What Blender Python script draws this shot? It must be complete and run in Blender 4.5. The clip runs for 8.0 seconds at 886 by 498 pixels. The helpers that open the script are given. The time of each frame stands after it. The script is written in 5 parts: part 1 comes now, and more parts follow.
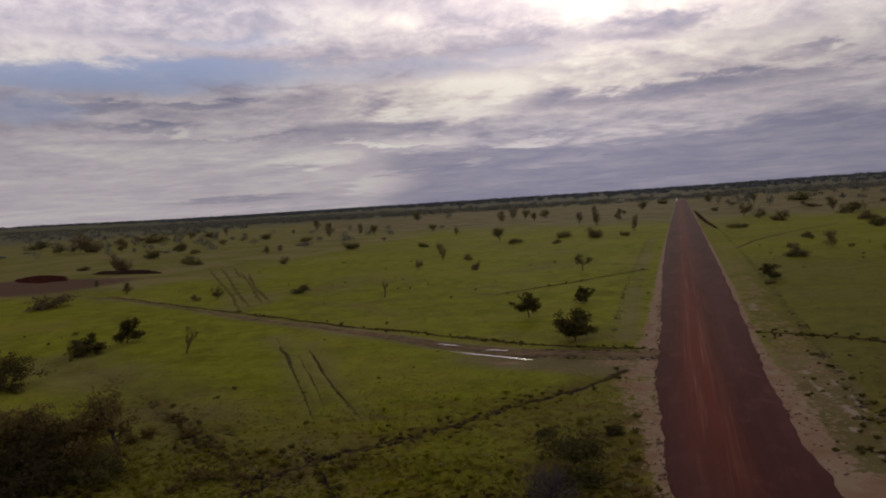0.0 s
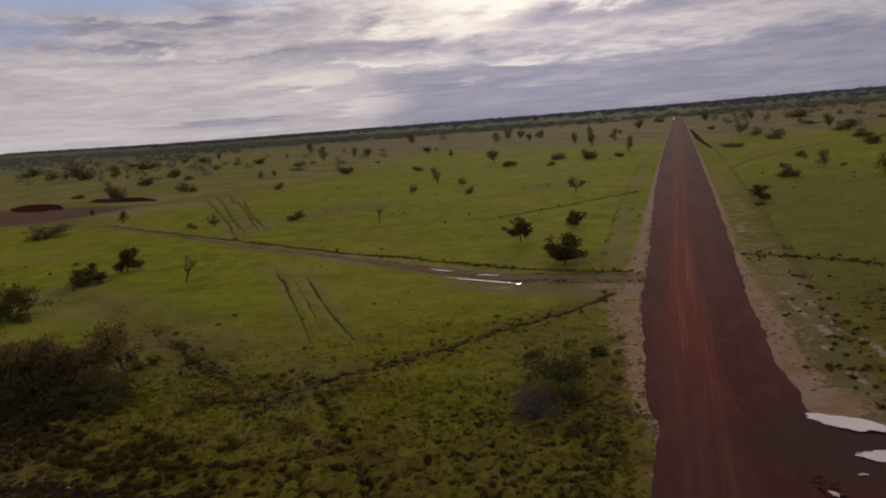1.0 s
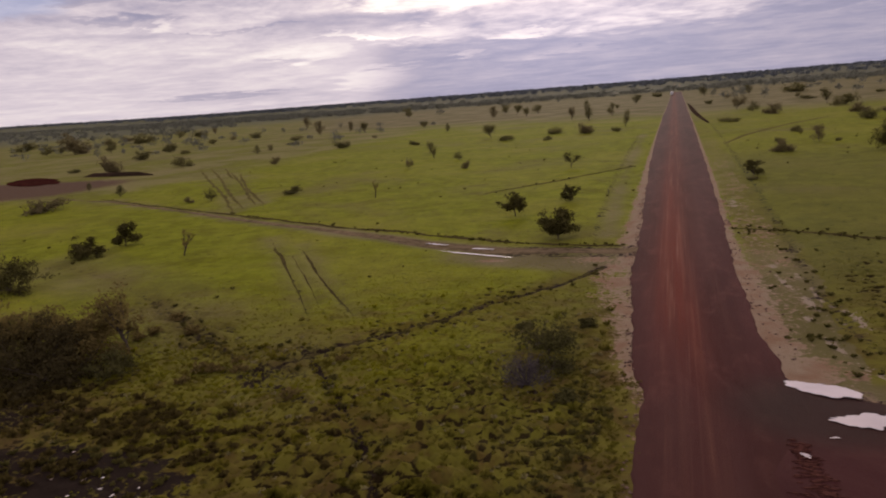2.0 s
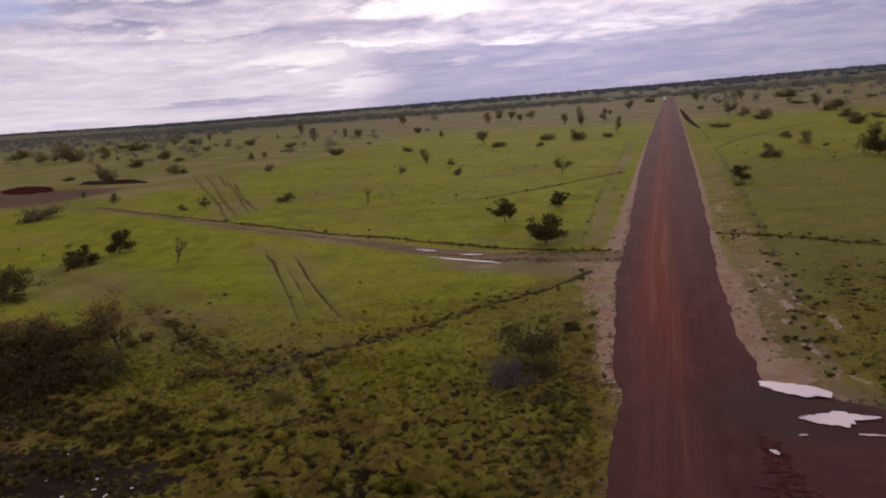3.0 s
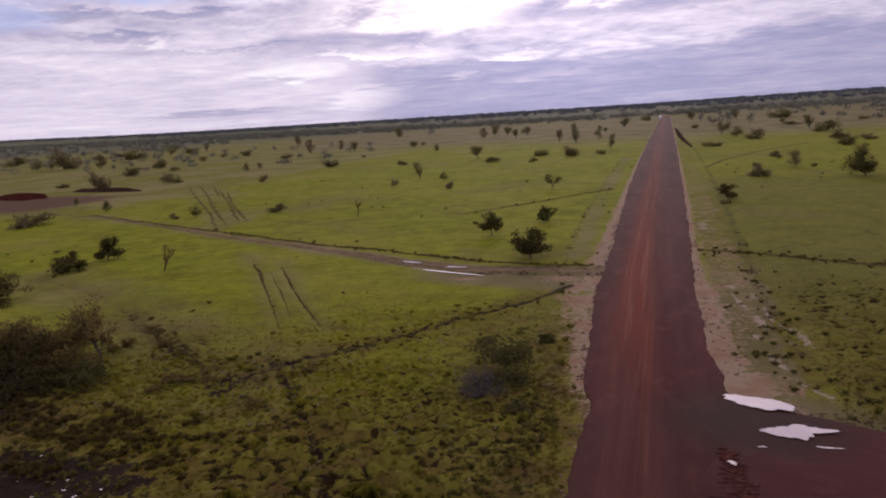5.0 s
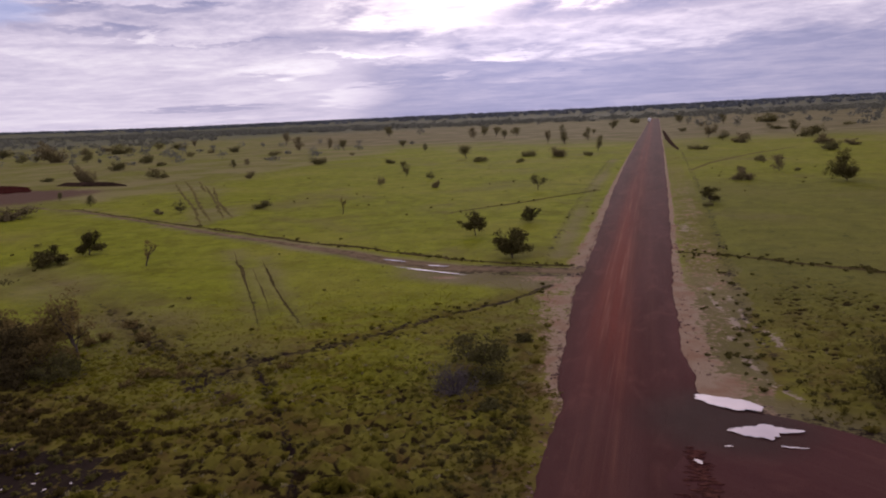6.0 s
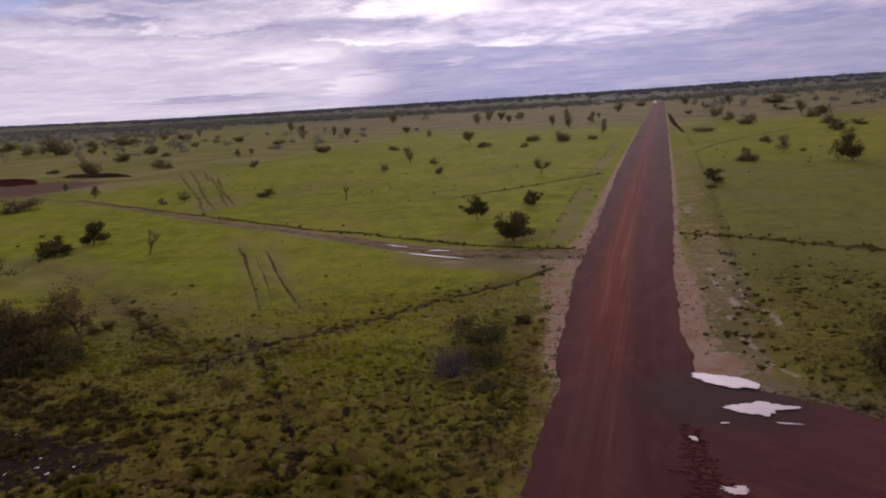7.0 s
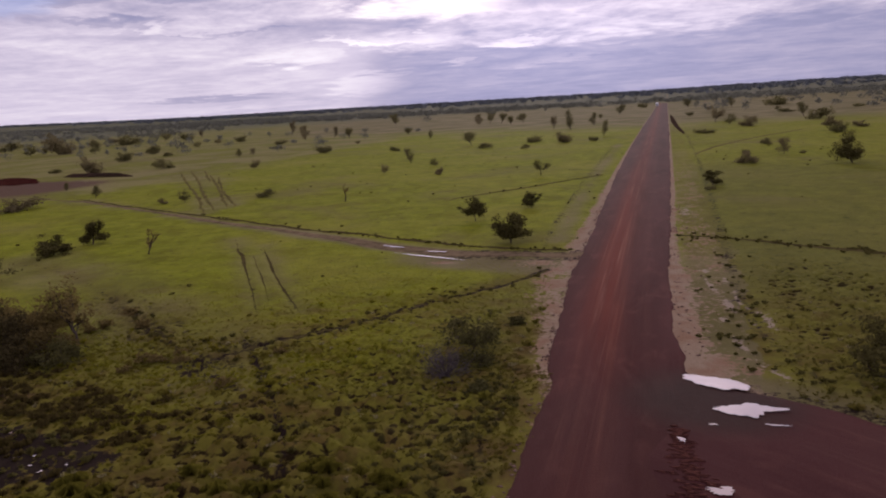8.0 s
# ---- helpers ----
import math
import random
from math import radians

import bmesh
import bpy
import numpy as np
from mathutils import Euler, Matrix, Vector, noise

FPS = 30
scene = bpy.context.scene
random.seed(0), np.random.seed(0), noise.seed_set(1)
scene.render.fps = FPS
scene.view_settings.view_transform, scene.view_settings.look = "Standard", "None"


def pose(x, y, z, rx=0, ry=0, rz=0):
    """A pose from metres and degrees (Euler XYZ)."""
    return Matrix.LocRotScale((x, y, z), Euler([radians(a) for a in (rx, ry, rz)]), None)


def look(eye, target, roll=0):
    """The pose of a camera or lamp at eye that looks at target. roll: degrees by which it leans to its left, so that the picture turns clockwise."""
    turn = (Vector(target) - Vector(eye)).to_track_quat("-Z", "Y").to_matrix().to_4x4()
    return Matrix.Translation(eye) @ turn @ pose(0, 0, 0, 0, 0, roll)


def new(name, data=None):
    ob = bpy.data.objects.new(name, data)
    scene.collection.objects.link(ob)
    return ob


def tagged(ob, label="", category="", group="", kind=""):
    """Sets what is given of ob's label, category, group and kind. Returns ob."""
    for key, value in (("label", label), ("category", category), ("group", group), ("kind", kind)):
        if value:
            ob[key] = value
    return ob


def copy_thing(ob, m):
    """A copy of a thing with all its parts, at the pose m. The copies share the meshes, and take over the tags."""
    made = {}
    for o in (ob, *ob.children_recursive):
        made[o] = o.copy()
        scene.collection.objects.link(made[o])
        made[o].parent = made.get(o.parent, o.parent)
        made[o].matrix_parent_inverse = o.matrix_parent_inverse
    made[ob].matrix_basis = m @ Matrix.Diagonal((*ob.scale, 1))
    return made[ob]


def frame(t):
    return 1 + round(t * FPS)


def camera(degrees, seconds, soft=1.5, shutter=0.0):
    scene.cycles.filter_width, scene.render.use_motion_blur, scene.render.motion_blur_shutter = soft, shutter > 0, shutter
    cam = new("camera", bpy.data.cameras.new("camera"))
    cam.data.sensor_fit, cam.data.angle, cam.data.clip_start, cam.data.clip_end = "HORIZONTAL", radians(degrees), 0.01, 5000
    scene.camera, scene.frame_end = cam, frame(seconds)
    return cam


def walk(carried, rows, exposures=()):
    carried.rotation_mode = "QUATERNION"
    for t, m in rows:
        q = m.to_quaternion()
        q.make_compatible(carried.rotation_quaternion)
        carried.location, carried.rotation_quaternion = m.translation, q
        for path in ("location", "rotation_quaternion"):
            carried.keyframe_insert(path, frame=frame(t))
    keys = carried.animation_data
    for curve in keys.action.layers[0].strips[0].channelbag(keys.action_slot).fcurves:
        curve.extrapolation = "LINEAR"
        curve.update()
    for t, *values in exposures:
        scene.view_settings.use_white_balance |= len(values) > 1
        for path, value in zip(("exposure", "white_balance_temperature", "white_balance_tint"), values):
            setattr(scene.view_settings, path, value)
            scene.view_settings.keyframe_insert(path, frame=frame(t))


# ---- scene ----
cam = camera(64.0, 8.0, soft=2.0)

PATH = [
    (0, (0.275, -0.719, 14.534), (-6.061, 18.206, 13.231), -3.70),
    (0.5, (0.860, -1.090, 15.361), (-5.584, 17.723, 13.223), -3.27),
    (1, (0.969, -1.623, 15.175), (-5.323, 17.037, 11.681), -4.47),
    (1.5, (1.165, -1.930, 15.063), (-5.134, 16.659, 11.219), -3.93),
    (1.7, (1.289, -2.105, 15.173), (-4.993, 16.387, 10.864), -4.37),
    (2.8, (2.262, -3.262, 15.351), (-3.855, 15.418, 11.656), -4.22),
    (3, (2.412, -3.309, 15.453), (-3.694, 15.301, 11.407), -4.62),
    (3.5, (2.666, -3.550, 15.256), (-3.353, 15.202, 11.775), -3.70),
    (4, (3.170, -3.591, 15.422), (-2.879, 15.088, 11.611), -3.11),
    (4.2, (3.252, -3.649, 15.401), (-2.794, 15.063, 11.755), -2.97),
    (5.3, (3.981, -3.666, 15.257), (-2.007, 15.060, 11.585), -3.71),
    (5.5, (4.107, -3.691, 15.199), (-1.771, 15.130, 11.848), -2.90),
    (6, (4.494, -3.660, 15.280), (-1.203, 15.151, 11.578), -2.68),
    (6.5, (4.667, -3.916, 14.810), (-1.095, 14.877, 11.121), -2.75),
    (7, (5.071, -3.654, 15.043), (-0.810, 15.028, 10.991), -3.61),
    (7.5, (5.362, -3.635, 15.150), (-0.583, 15.066, 11.282), -3.43),
    (8, (5.626, -3.704, 15.071), (-0.310, 14.965, 11.042), -3.40),
]
EXPOSURES = [
    (0.0, -1.00, 6750, 5), (0.5, -0.92, 6850, 5), (1.0, -0.66, 6900, 4), (1.6, -0.25, 6950, 8), (2.8, -0.15, 6500, 14), (3.5, -0.13, 6400, 15), (5.5, -0.09, 6150, 17), (6.5, -0.21, 6150, 18), (8.0, -0.18, 6150, 18),
]
walk(cam, [(t, look(e, g, r)) for t, e, g, r in PATH], EXPOSURES)

# ---- world and sun ----
SUN_AZ, SUN_EL = radians(-8), radians(17)
SUN_DIR = Vector((math.sin(SUN_AZ) * math.cos(SUN_EL), math.cos(SUN_AZ) * math.cos(SUN_EL), math.sin(SUN_EL)))


class Nodes:
    """Short hand for building a node tree."""

    def __init__(self, tree):
        self.tree = tree
        tree.nodes.clear()

    def add(self, kind, values=(), **props):
        n = self.tree.nodes.new(kind)
        for key, value in props.items():
            setattr(n, key, value)
        for key, value in dict(values).items():
            self.put(n.inputs[key], value)
        return n

    def put(self, socket, value):
        if isinstance(value, bpy.types.NodeSocket):
            self.tree.links.new(value, socket)
        elif isinstance(value, bpy.types.Node):
            self.tree.links.new(value.outputs[0], socket)
        else:
            socket.default_value = value

    def math(self, op, a, b=0.0, clamp=False):
        n = self.tree.nodes.new("ShaderNodeMath")
        n.operation, n.use_clamp = op, clamp
        self.put(n.inputs[0], a)
        self.put(n.inputs[1], b)
        return n.outputs[0]

    def vec(self, op, a, b=(0, 0, 0)):
        n = self.tree.nodes.new("ShaderNodeVectorMath")
        n.operation = op
        self.put(n.inputs[0], a)
        self.put(n.inputs[1], b)
        return n.outputs["Value"] if op == "DOT_PRODUCT" else n.outputs[0]

    def noise(self, vector, scale, detail=4.0, rough=0.55, distortion=0.0):
        n = self.add("ShaderNodeTexNoise", {"Vector": vector, "Scale": scale, "Detail": detail, "Roughness": rough, "Distortion": distortion})
        return n.outputs["Fac"]

    def span(self, value, low, high, to_low=0.0, to_high=1.0):
        n = self.add("ShaderNodeMapRange", {"Value": value, "From Min": low, "From Max": high, "To Min": to_low, "To Max": to_high})
        n.interpolation_type = "SMOOTHSTEP"
        return n.outputs[0]

    def mix(self, fac, a, b):
        n = self.add("ShaderNodeMix", data_type="RGBA")
        self.put(n.inputs[0], fac)
        self.put(n.inputs[6], (*a, 1) if isinstance(a, tuple) else a)
        self.put(n.inputs[7], (*b, 1) if isinstance(b, tuple) else b)
        return n.outputs[2]

    def scale(self, vector, xyz):
        return self.vec("MULTIPLY", vector, xyz)


# clouds in view: bearing, height, half width, half height (degrees), and how much thinner and brighter each is
SKY_CLOUDS = [(4.0, 12.6, 14.0, 2.6, 0.20), (-30.0, 14.2, 9.0, 1.6, 0.14), (-16.5, 8.3, 6.0, 1.7, 0.42), (-3.0, 9.6, 12.0, 1.5, 0.26), (-8.0, 14.6, 13.0, 1.8, 0.14), (-2.3, 12.2, 5.5, 0.9, -0.30), (10.2, 9.2, 2.4, 0.4, -0.30), (-1.0, 7.6, 14.0, 0.6, -0.26), (-38.0, 14.2, 10.0, 1.2, -0.10), (-42.8, 8.5, 2.2, 0.40, -0.30), (-36.3, 8.6, 3.2, 0.35, -0.30), (-41.0, 6.9, 3.6, 0.25, -0.24), (-38.4, 6.4, 1.2, 0.4, 0.26), (-34.0, 5.9, 4.5, 0.15, -0.20), (-31.0, 10.2, 6.0, 0.6, 0.12), (-44.0, 12.3, 9.0, 0.9, 0.16)]
LOW_CLOUDS = [(-10.6, 4.3, 2.4, 0.30, 0.34), (-28.2, 4.0, 3.4, 0.6, 0.20), (-34.6, 1.25, 5.0, 0.34, -0.22), (-22.0, 5.2, 5.0, 0.16, 0.25), (-22.4, 1.9, 2.8, 0.8, 0.20), (-15.5, 3.1, 0.8, 0.3, 0.2), (-8.0, 2.7, 2.5, 0.2, 0.12)]
BLUE_GAPS = [(-41.0, 10.6, 13.0, 1.1, 0.85), (-47.6, 8.2, 3.6, 1.0, 0.55), (-18.0, 10.7, 9.0, 0.6, 0.40), (-34.0, 13.0, 5.0, 0.4, 0.3)]


def build_world():
    world = bpy.data.worlds.new("sky")
    scene.world = world
    world.use_nodes = True
    w = Nodes(world.node_tree)
    way = w.add("ShaderNodeTexCoord").outputs["Generated"]
    xyz = w.add("ShaderNodeSeparateXYZ", {0: way})
    x, y, z = xyz.outputs
    up = w.math("MAXIMUM", z, 0.0)
    sky = w.add("ShaderNodeTexSky", sky_type="NISHITA", sun_disc=False, sun_elevation=SUN_EL, sun_rotation=SUN_AZ, air_density=1.0, dust_density=1.0)
    clear = w.add("ShaderNodeVectorMath", {0: sky.outputs[0], "Scale": 0.05}, operation="SCALE").outputs[0]
    # bearing and height in degrees; the layers crowd together towards the horizon
    bearing = w.math("MULTIPLY", w.math("ARCTAN2", x, y), math.degrees(1))
    height = w.math("MULTIPLY", w.math("ARCSINE", z), math.degrees(1))
    crowd = w.math("DIVIDE", w.math("MULTIPLY", up, math.degrees(9)), w.math("ADD", w.math("MULTIPLY", up, math.degrees(1)), 9.0))

    def layer(along, across, seed, detail, rough, bend):
        at = w.add("ShaderNodeCombineXYZ", {0: w.math("MULTIPLY", bearing, along), 1: w.math("MULTIPLY", crowd, across), 2: seed})
        return w.math("SUBTRACT", w.noise(at.outputs[0], 1.0, detail, rough, bend), 0.5)

    big = layer(0.075, 0.55, 3.1, 4, 0.5, 0.3)
    streaks = layer(0.13, 1.9, 7.7, 8, 0.62, 0.5)
    wisps = layer(0.34, 5.2, 1.3, 6, 0.60, 0.4)
    curds = layer(0.95, 8.5, 4.4, 6, 0.62, 0.6)
    # wavering places, so that no cloud has a smooth outline
    wide = w.math("ADD", bearing, w.math("ADD", w.math("MULTIPLY", streaks, 9.0), w.math("MULTIPLY", wisps, 7.0)))
    level = w.math("ADD", height, w.math("ADD", w.math("MULTIPLY", streaks, 2.6), w.math("MULTIPLY", wisps, 1.8)))

    def spot(b, h, half_b, half_h, soft=0.9):
        db = w.math("DIVIDE", w.math("SUBTRACT", wide, b), half_b)
        dh = w.math("DIVIDE", w.math("SUBTRACT", level, h), half_h)
        d = w.math("ADD", w.math("MULTIPLY", db, db), w.math("MULTIPLY", dh, dh))
        return w.span(d, 1.0 + soft, 1.0 - soft)

    # how thin and lit the cloud is: 0 heavy and grey, 1 glaring
    thin = w.math("ADD", 0.56, w.math("ADD", w.math("MULTIPLY", big, 0.75), w.math("ADD", w.math("MULTIPLY", streaks, 0.95), w.math("ADD", w.math("MULTIPLY", wisps, 0.66), w.math("MULTIPLY", curds, 0.22)))))
    for b, h, half_b, half_h, amount in SKY_CLOUDS:
        thin = w.math("ADD", thin, w.math("MULTIPLY", spot(b, h, half_b, half_h), amount))
    # the grey-blue bank over the road and the smooth pale veil west of it
    side = w.span(wide, -26.0, -20.0)
    bank = w.math("MULTIPLY", w.span(level, 5.2, 3.6), side)
    banked = w.math("ADD", 0.25, w.math("ADD", w.math("MULTIPLY", streaks, 0.50), w.math("ADD", w.math("MULTIPLY", wisps, 0.34), w.math("MULTIPLY", curds, 0.12))))
    thin = w.math("ADD", w.math("MULTIPLY", thin, w.math("SUBTRACT", 1.0, w.math("MULTIPLY", bank, 0.88))), w.math("MULTIPLY", banked, w.math("MULTIPLY", bank, 0.88)))
    veil = w.math("MULTIPLY", w.math("MULTIPLY", w.span(level, 7.5, 2.5), w.math("SUBTRACT", 1.0, side)), 0.68)
    veiled = w.math("ADD", 0.725, w.math("ADD", w.math("MULTIPLY", streaks, 0.34), w.math("ADD", w.math("MULTIPLY", wisps, 0.24), w.math("MULTIPLY", curds, 0.12))))
    thin = w.math("ADD", w.math("MULTIPLY", thin, w.math("SUBTRACT", 1.0, veil)), w.math("MULTIPLY", veiled, veil))
    for b, h, half_b, half_h, amount in LOW_CLOUDS:
        thin = w.math("ADD", thin, w.math("MULTIPLY", spot(b, h, half_b, half_h, 0.7), amount))
    ramp = w.add("ShaderNodeValToRGB", {0: thin})
    stops = ((0.0, (0.30, 0.30, 0.43)), (0.22, (0.385, 0.37, 0.525)), (0.45, (0.56, 0.507, 0.63)), (0.66, (0.78, 0.697, 0.79)), (0.84, (0.97, 0.885, 0.92)), (1.0, (1.15, 1.08, 1.08)))
    ramp.color_ramp.elements[0].position, ramp.color_ramp.elements[0].color = stops[0][0], (*stops[0][1], 1)
    ramp.color_ramp.elements[1].position, ramp.color_ramp.elements[1].color = stops[-1][0], (*stops[-1][1], 1)
    for place, colour in stops[1:-1]:
        ramp.color_ramp.elements.new(place).color = (*colour, 1)
    tone = ramp.outputs[0]
    # gaps with blue sky behind
    toward = w.vec("DOT_PRODUCT", way, tuple(SUN_DIR))
    for b, h, half_b, half_h, amount in BLUE_GAPS:
        tone = w.mix(w.math("MULTIPLY", spot(b, h, half_b, half_h), amount), tone, w.mix(0.75, clear, (0.45, 0.54, 0.92)))
    # warmer towards the hidden sun
    tone = w.mix(w.math("MULTIPLY", w.span(toward, 0.90, 1.0), w.span(height, 4.0, 9.0)), tone, w.vec("MULTIPLY", tone, (1.04, 1.0, 0.95)))
    # light of the hidden sun through the cloud, and the brighter belt of sky above the bank
    glow = w.math("POWER", w.math("MAXIMUM", toward, 0.0), 30.0)
    lit = w.math("ADD", 1.0, w.math("ADD", w.math("MULTIPLY", glow, 0.60), w.math("MULTIPLY", w.span(up, 0.14, 0.27), w.span(up, 0.62, 0.36, 0.24, 0.88))))
    out = w.add("ShaderNodeVectorMath", {0: tone, "Scale": lit}, operation="SCALE").outputs[0]
    back = w.add("ShaderNodeBackground", {"Color": out, "Strength": 1.0})
    w.tree.links.new(back.outputs[0], w.add("ShaderNodeOutputWorld").inputs[0])


build_world()
sun = new("sun", bpy.data.lights.new("sun", "SUN"))
sun.data.energy, sun.data.angle, sun.data.color = 1.3, radians(12), (1.0, 0.91, 0.78)
sun.matrix_world = look(SUN_DIR * 50, (0, 0, 0))


# ---- materials ----
def material(name, rough=0.85, bump=0.0):
    m = bpy.data.materials.new(name)
    m.use_nodes = True
    n = Nodes(m.node_tree)
    n.shader = n.add("ShaderNodeBsdfPrincipled", {"Roughness": rough, "Specular IOR Level": 0.0})
    n.tree.links.new(n.shader.outputs[0], n.add("ShaderNodeOutputMaterial").inputs[0])
    n.place = n.add("ShaderNodeNewGeometry").outputs["Position"]
    return m, n


def set_bump(n, height, distance, strength=0.7):
    b = n.add("ShaderNodeBump", {"Height": height, "Distance": distance, "Strength": strength})
    n.put(n.shader.inputs["Normal"], b.outputs[0])


def ground_material():
    m, n = material("savanna_ground", 0.95)
    n.put(n.shader.inputs["Specular IOR Level"], 0.014)
    p = n.place
    blotch = n.noise(p, 0.045, 5, 0.6, 0.4)
    patch = n.noise(p, 0.35, 5, 0.65, 0.3)
    fine = n.noise(p, 2.6, 6, 0.7)
    grain = n.noise(p, 14.0, 3, 0.6)
    green = n.mix(n.span(patch, 0.35, 0.66), (0.110, 0.117, 0.008), (0.164, 0.172, 0.012))
    sward = n.noise(p, 0.13, 5, 0.62, 0.6)
    green = n.mix(n.math("MULTIPLY", n.span(sward, 0.50, 0.68), 0.45), green, (0.078, 0.072, 0.008))
    green = n.mix(n.math("MULTIPLY", n.span(blotch, 0.42, 0.68), 0.6), green, (0.182, 0.168, 0.024))
    dull = n.add("ShaderNodeAttribute", attribute_name="dull").outputs["Fac"]
    green = n.mix(n.math("MULTIPLY", dull, 0.8), green, n.mix(patch, (0.063, 0.061, 0.018), (0.106, 0.098, 0.030)))
    rough = n.add("ShaderNodeAttribute", attribute_name="rough").outputs["Fac"]
    # soil specks; denser near the eye, where light falloff is put into the colour
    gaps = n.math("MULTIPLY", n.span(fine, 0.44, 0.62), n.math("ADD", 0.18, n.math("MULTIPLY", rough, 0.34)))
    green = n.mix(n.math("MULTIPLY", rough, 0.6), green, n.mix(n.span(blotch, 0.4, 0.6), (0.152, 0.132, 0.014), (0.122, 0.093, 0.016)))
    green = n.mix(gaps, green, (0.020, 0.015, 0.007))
    drift = n.noise(p, 0.55, 4, 0.6, 0.4)
    green = n.mix(n.math("MULTIPLY", n.math("MULTIPLY", n.span(drift, 0.50, 0.64), rough), 0.8), green, (0.094, 0.058, 0.014))
    green = n.mix(n.math("MULTIPLY", n.math("MULTIPLY", n.span(drift, 0.48, 0.36), rough), 0.7), green, (0.114, 0.114, 0.012))
    worn = n.add("ShaderNodeAttribute", attribute_name="worn").outputs["Fac"]
    green = n.mix(n.math("MULTIPLY", worn, 0.8), green, n.mix(n.span(drift, 0.36, 0.62), (0.110, 0.090, 0.018), (0.075, 0.048, 0.017)))
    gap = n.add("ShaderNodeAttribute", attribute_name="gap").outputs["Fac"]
    # trodden soil, its colour darkened for the shade in gaps and hoof holes
    trod_shade = n.span(n.math("ADD", gap, n.math("MULTIPLY", n.math("SUBTRACT", fine, 0.5), 1.0)), 0.40, 0.66)
    green = n.mix(n.math("MULTIPLY", trod_shade, 0.95), green, n.mix(grain, (0.009, 0.006, 0.003), (0.030, 0.019, 0.008)))
    speck = n.span(n.noise(p, 1.1, 3, 0.6, 0.3), 0.58, 0.70)
    green = n.mix(n.math("MULTIPLY", speck, 0.55), green, (0.036, 0.034, 0.010))
    dry = n.add("ShaderNodeAttribute", attribute_name="dry").outputs["Fac"]
    tan = n.mix(n.span(blotch, 0.38, 0.62), (0.092, 0.077, 0.032), (0.150, 0.122, 0.060))
    colour = n.mix(n.span(n.math("ADD", dry, n.math("MULTIPLY", n.math("SUBTRACT", blotch, 0.5), 0.9)), 0.1, 1.0), green, tan)
    stubble = n.noise(p, 0.028, 6, 0.66, 0.5)
    colour = n.mix(n.math("MULTIPLY", n.span(stubble, 0.50, 0.68), 0.55), colour, (0.105, 0.084, 0.034))
    scrub = n.add("ShaderNodeAttribute", attribute_name="scrub").outputs["Fac"]
    colour = n.mix(n.math("MULTIPLY", scrub, n.span(stubble, 0.30, 0.55)), colour, (0.078, 0.078, 0.052))
    bare = n.add("ShaderNodeAttribute", attribute_name="bare").outputs["Fac"]
    ragged = n.math("ADD", n.math("MULTIPLY", n.math("SUBTRACT", patch, 0.5), 1.2), n.math("MULTIPLY", n.math("SUBTRACT", fine, 0.5), 1.7))
    sand = n.mix(grain, (0.140, 0.098, 0.062), (0.290, 0.208, 0.140))
    sand = n.mix(n.span(patch, 0.42, 0.7), sand, (0.180, 0.106, 0.064))
    colour = n.mix(n.span(n.math("ADD", bare, ragged), 0.42, 0.64), colour, sand)
    silt = n.add("ShaderNodeAttribute", attribute_name="silt").outputs["Fac"]
    colour = n.mix(n.span(n.math("ADD", silt, ragged), 0.42, 0.66), colour, n.mix(grain, (0.165, 0.124, 0.084), (0.280, 0.220, 0.160)))
    mud_and_shade = n.add("ShaderNodeAttribute", attribute_name="mud_and_shade").outputs["Fac"]
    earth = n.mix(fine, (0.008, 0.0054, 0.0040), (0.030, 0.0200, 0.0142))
    colour = n.mix(n.span(n.math("ADD", mud_and_shade, n.math("MULTIPLY", ragged, 0.8)), 0.42, 0.62), colour, earth)
    red = n.add("ShaderNodeAttribute", attribute_name="red").outputs["Fac"]
    laterite = n.mix(fine, (0.062, 0.037, 0.023), (0.100, 0.062, 0.040))
    colour = n.mix(n.span(n.math("ADD", red, n.math("MULTIPLY", ragged, 0.5)), 0.4, 0.7), colour, laterite)
    n.put(n.shader.inputs["Base Color"], colour)
    set_bump(n, n.math("ADD", fine, n.math("MULTIPLY", grain, 0.4)), 0.12, 0.8)
    return m


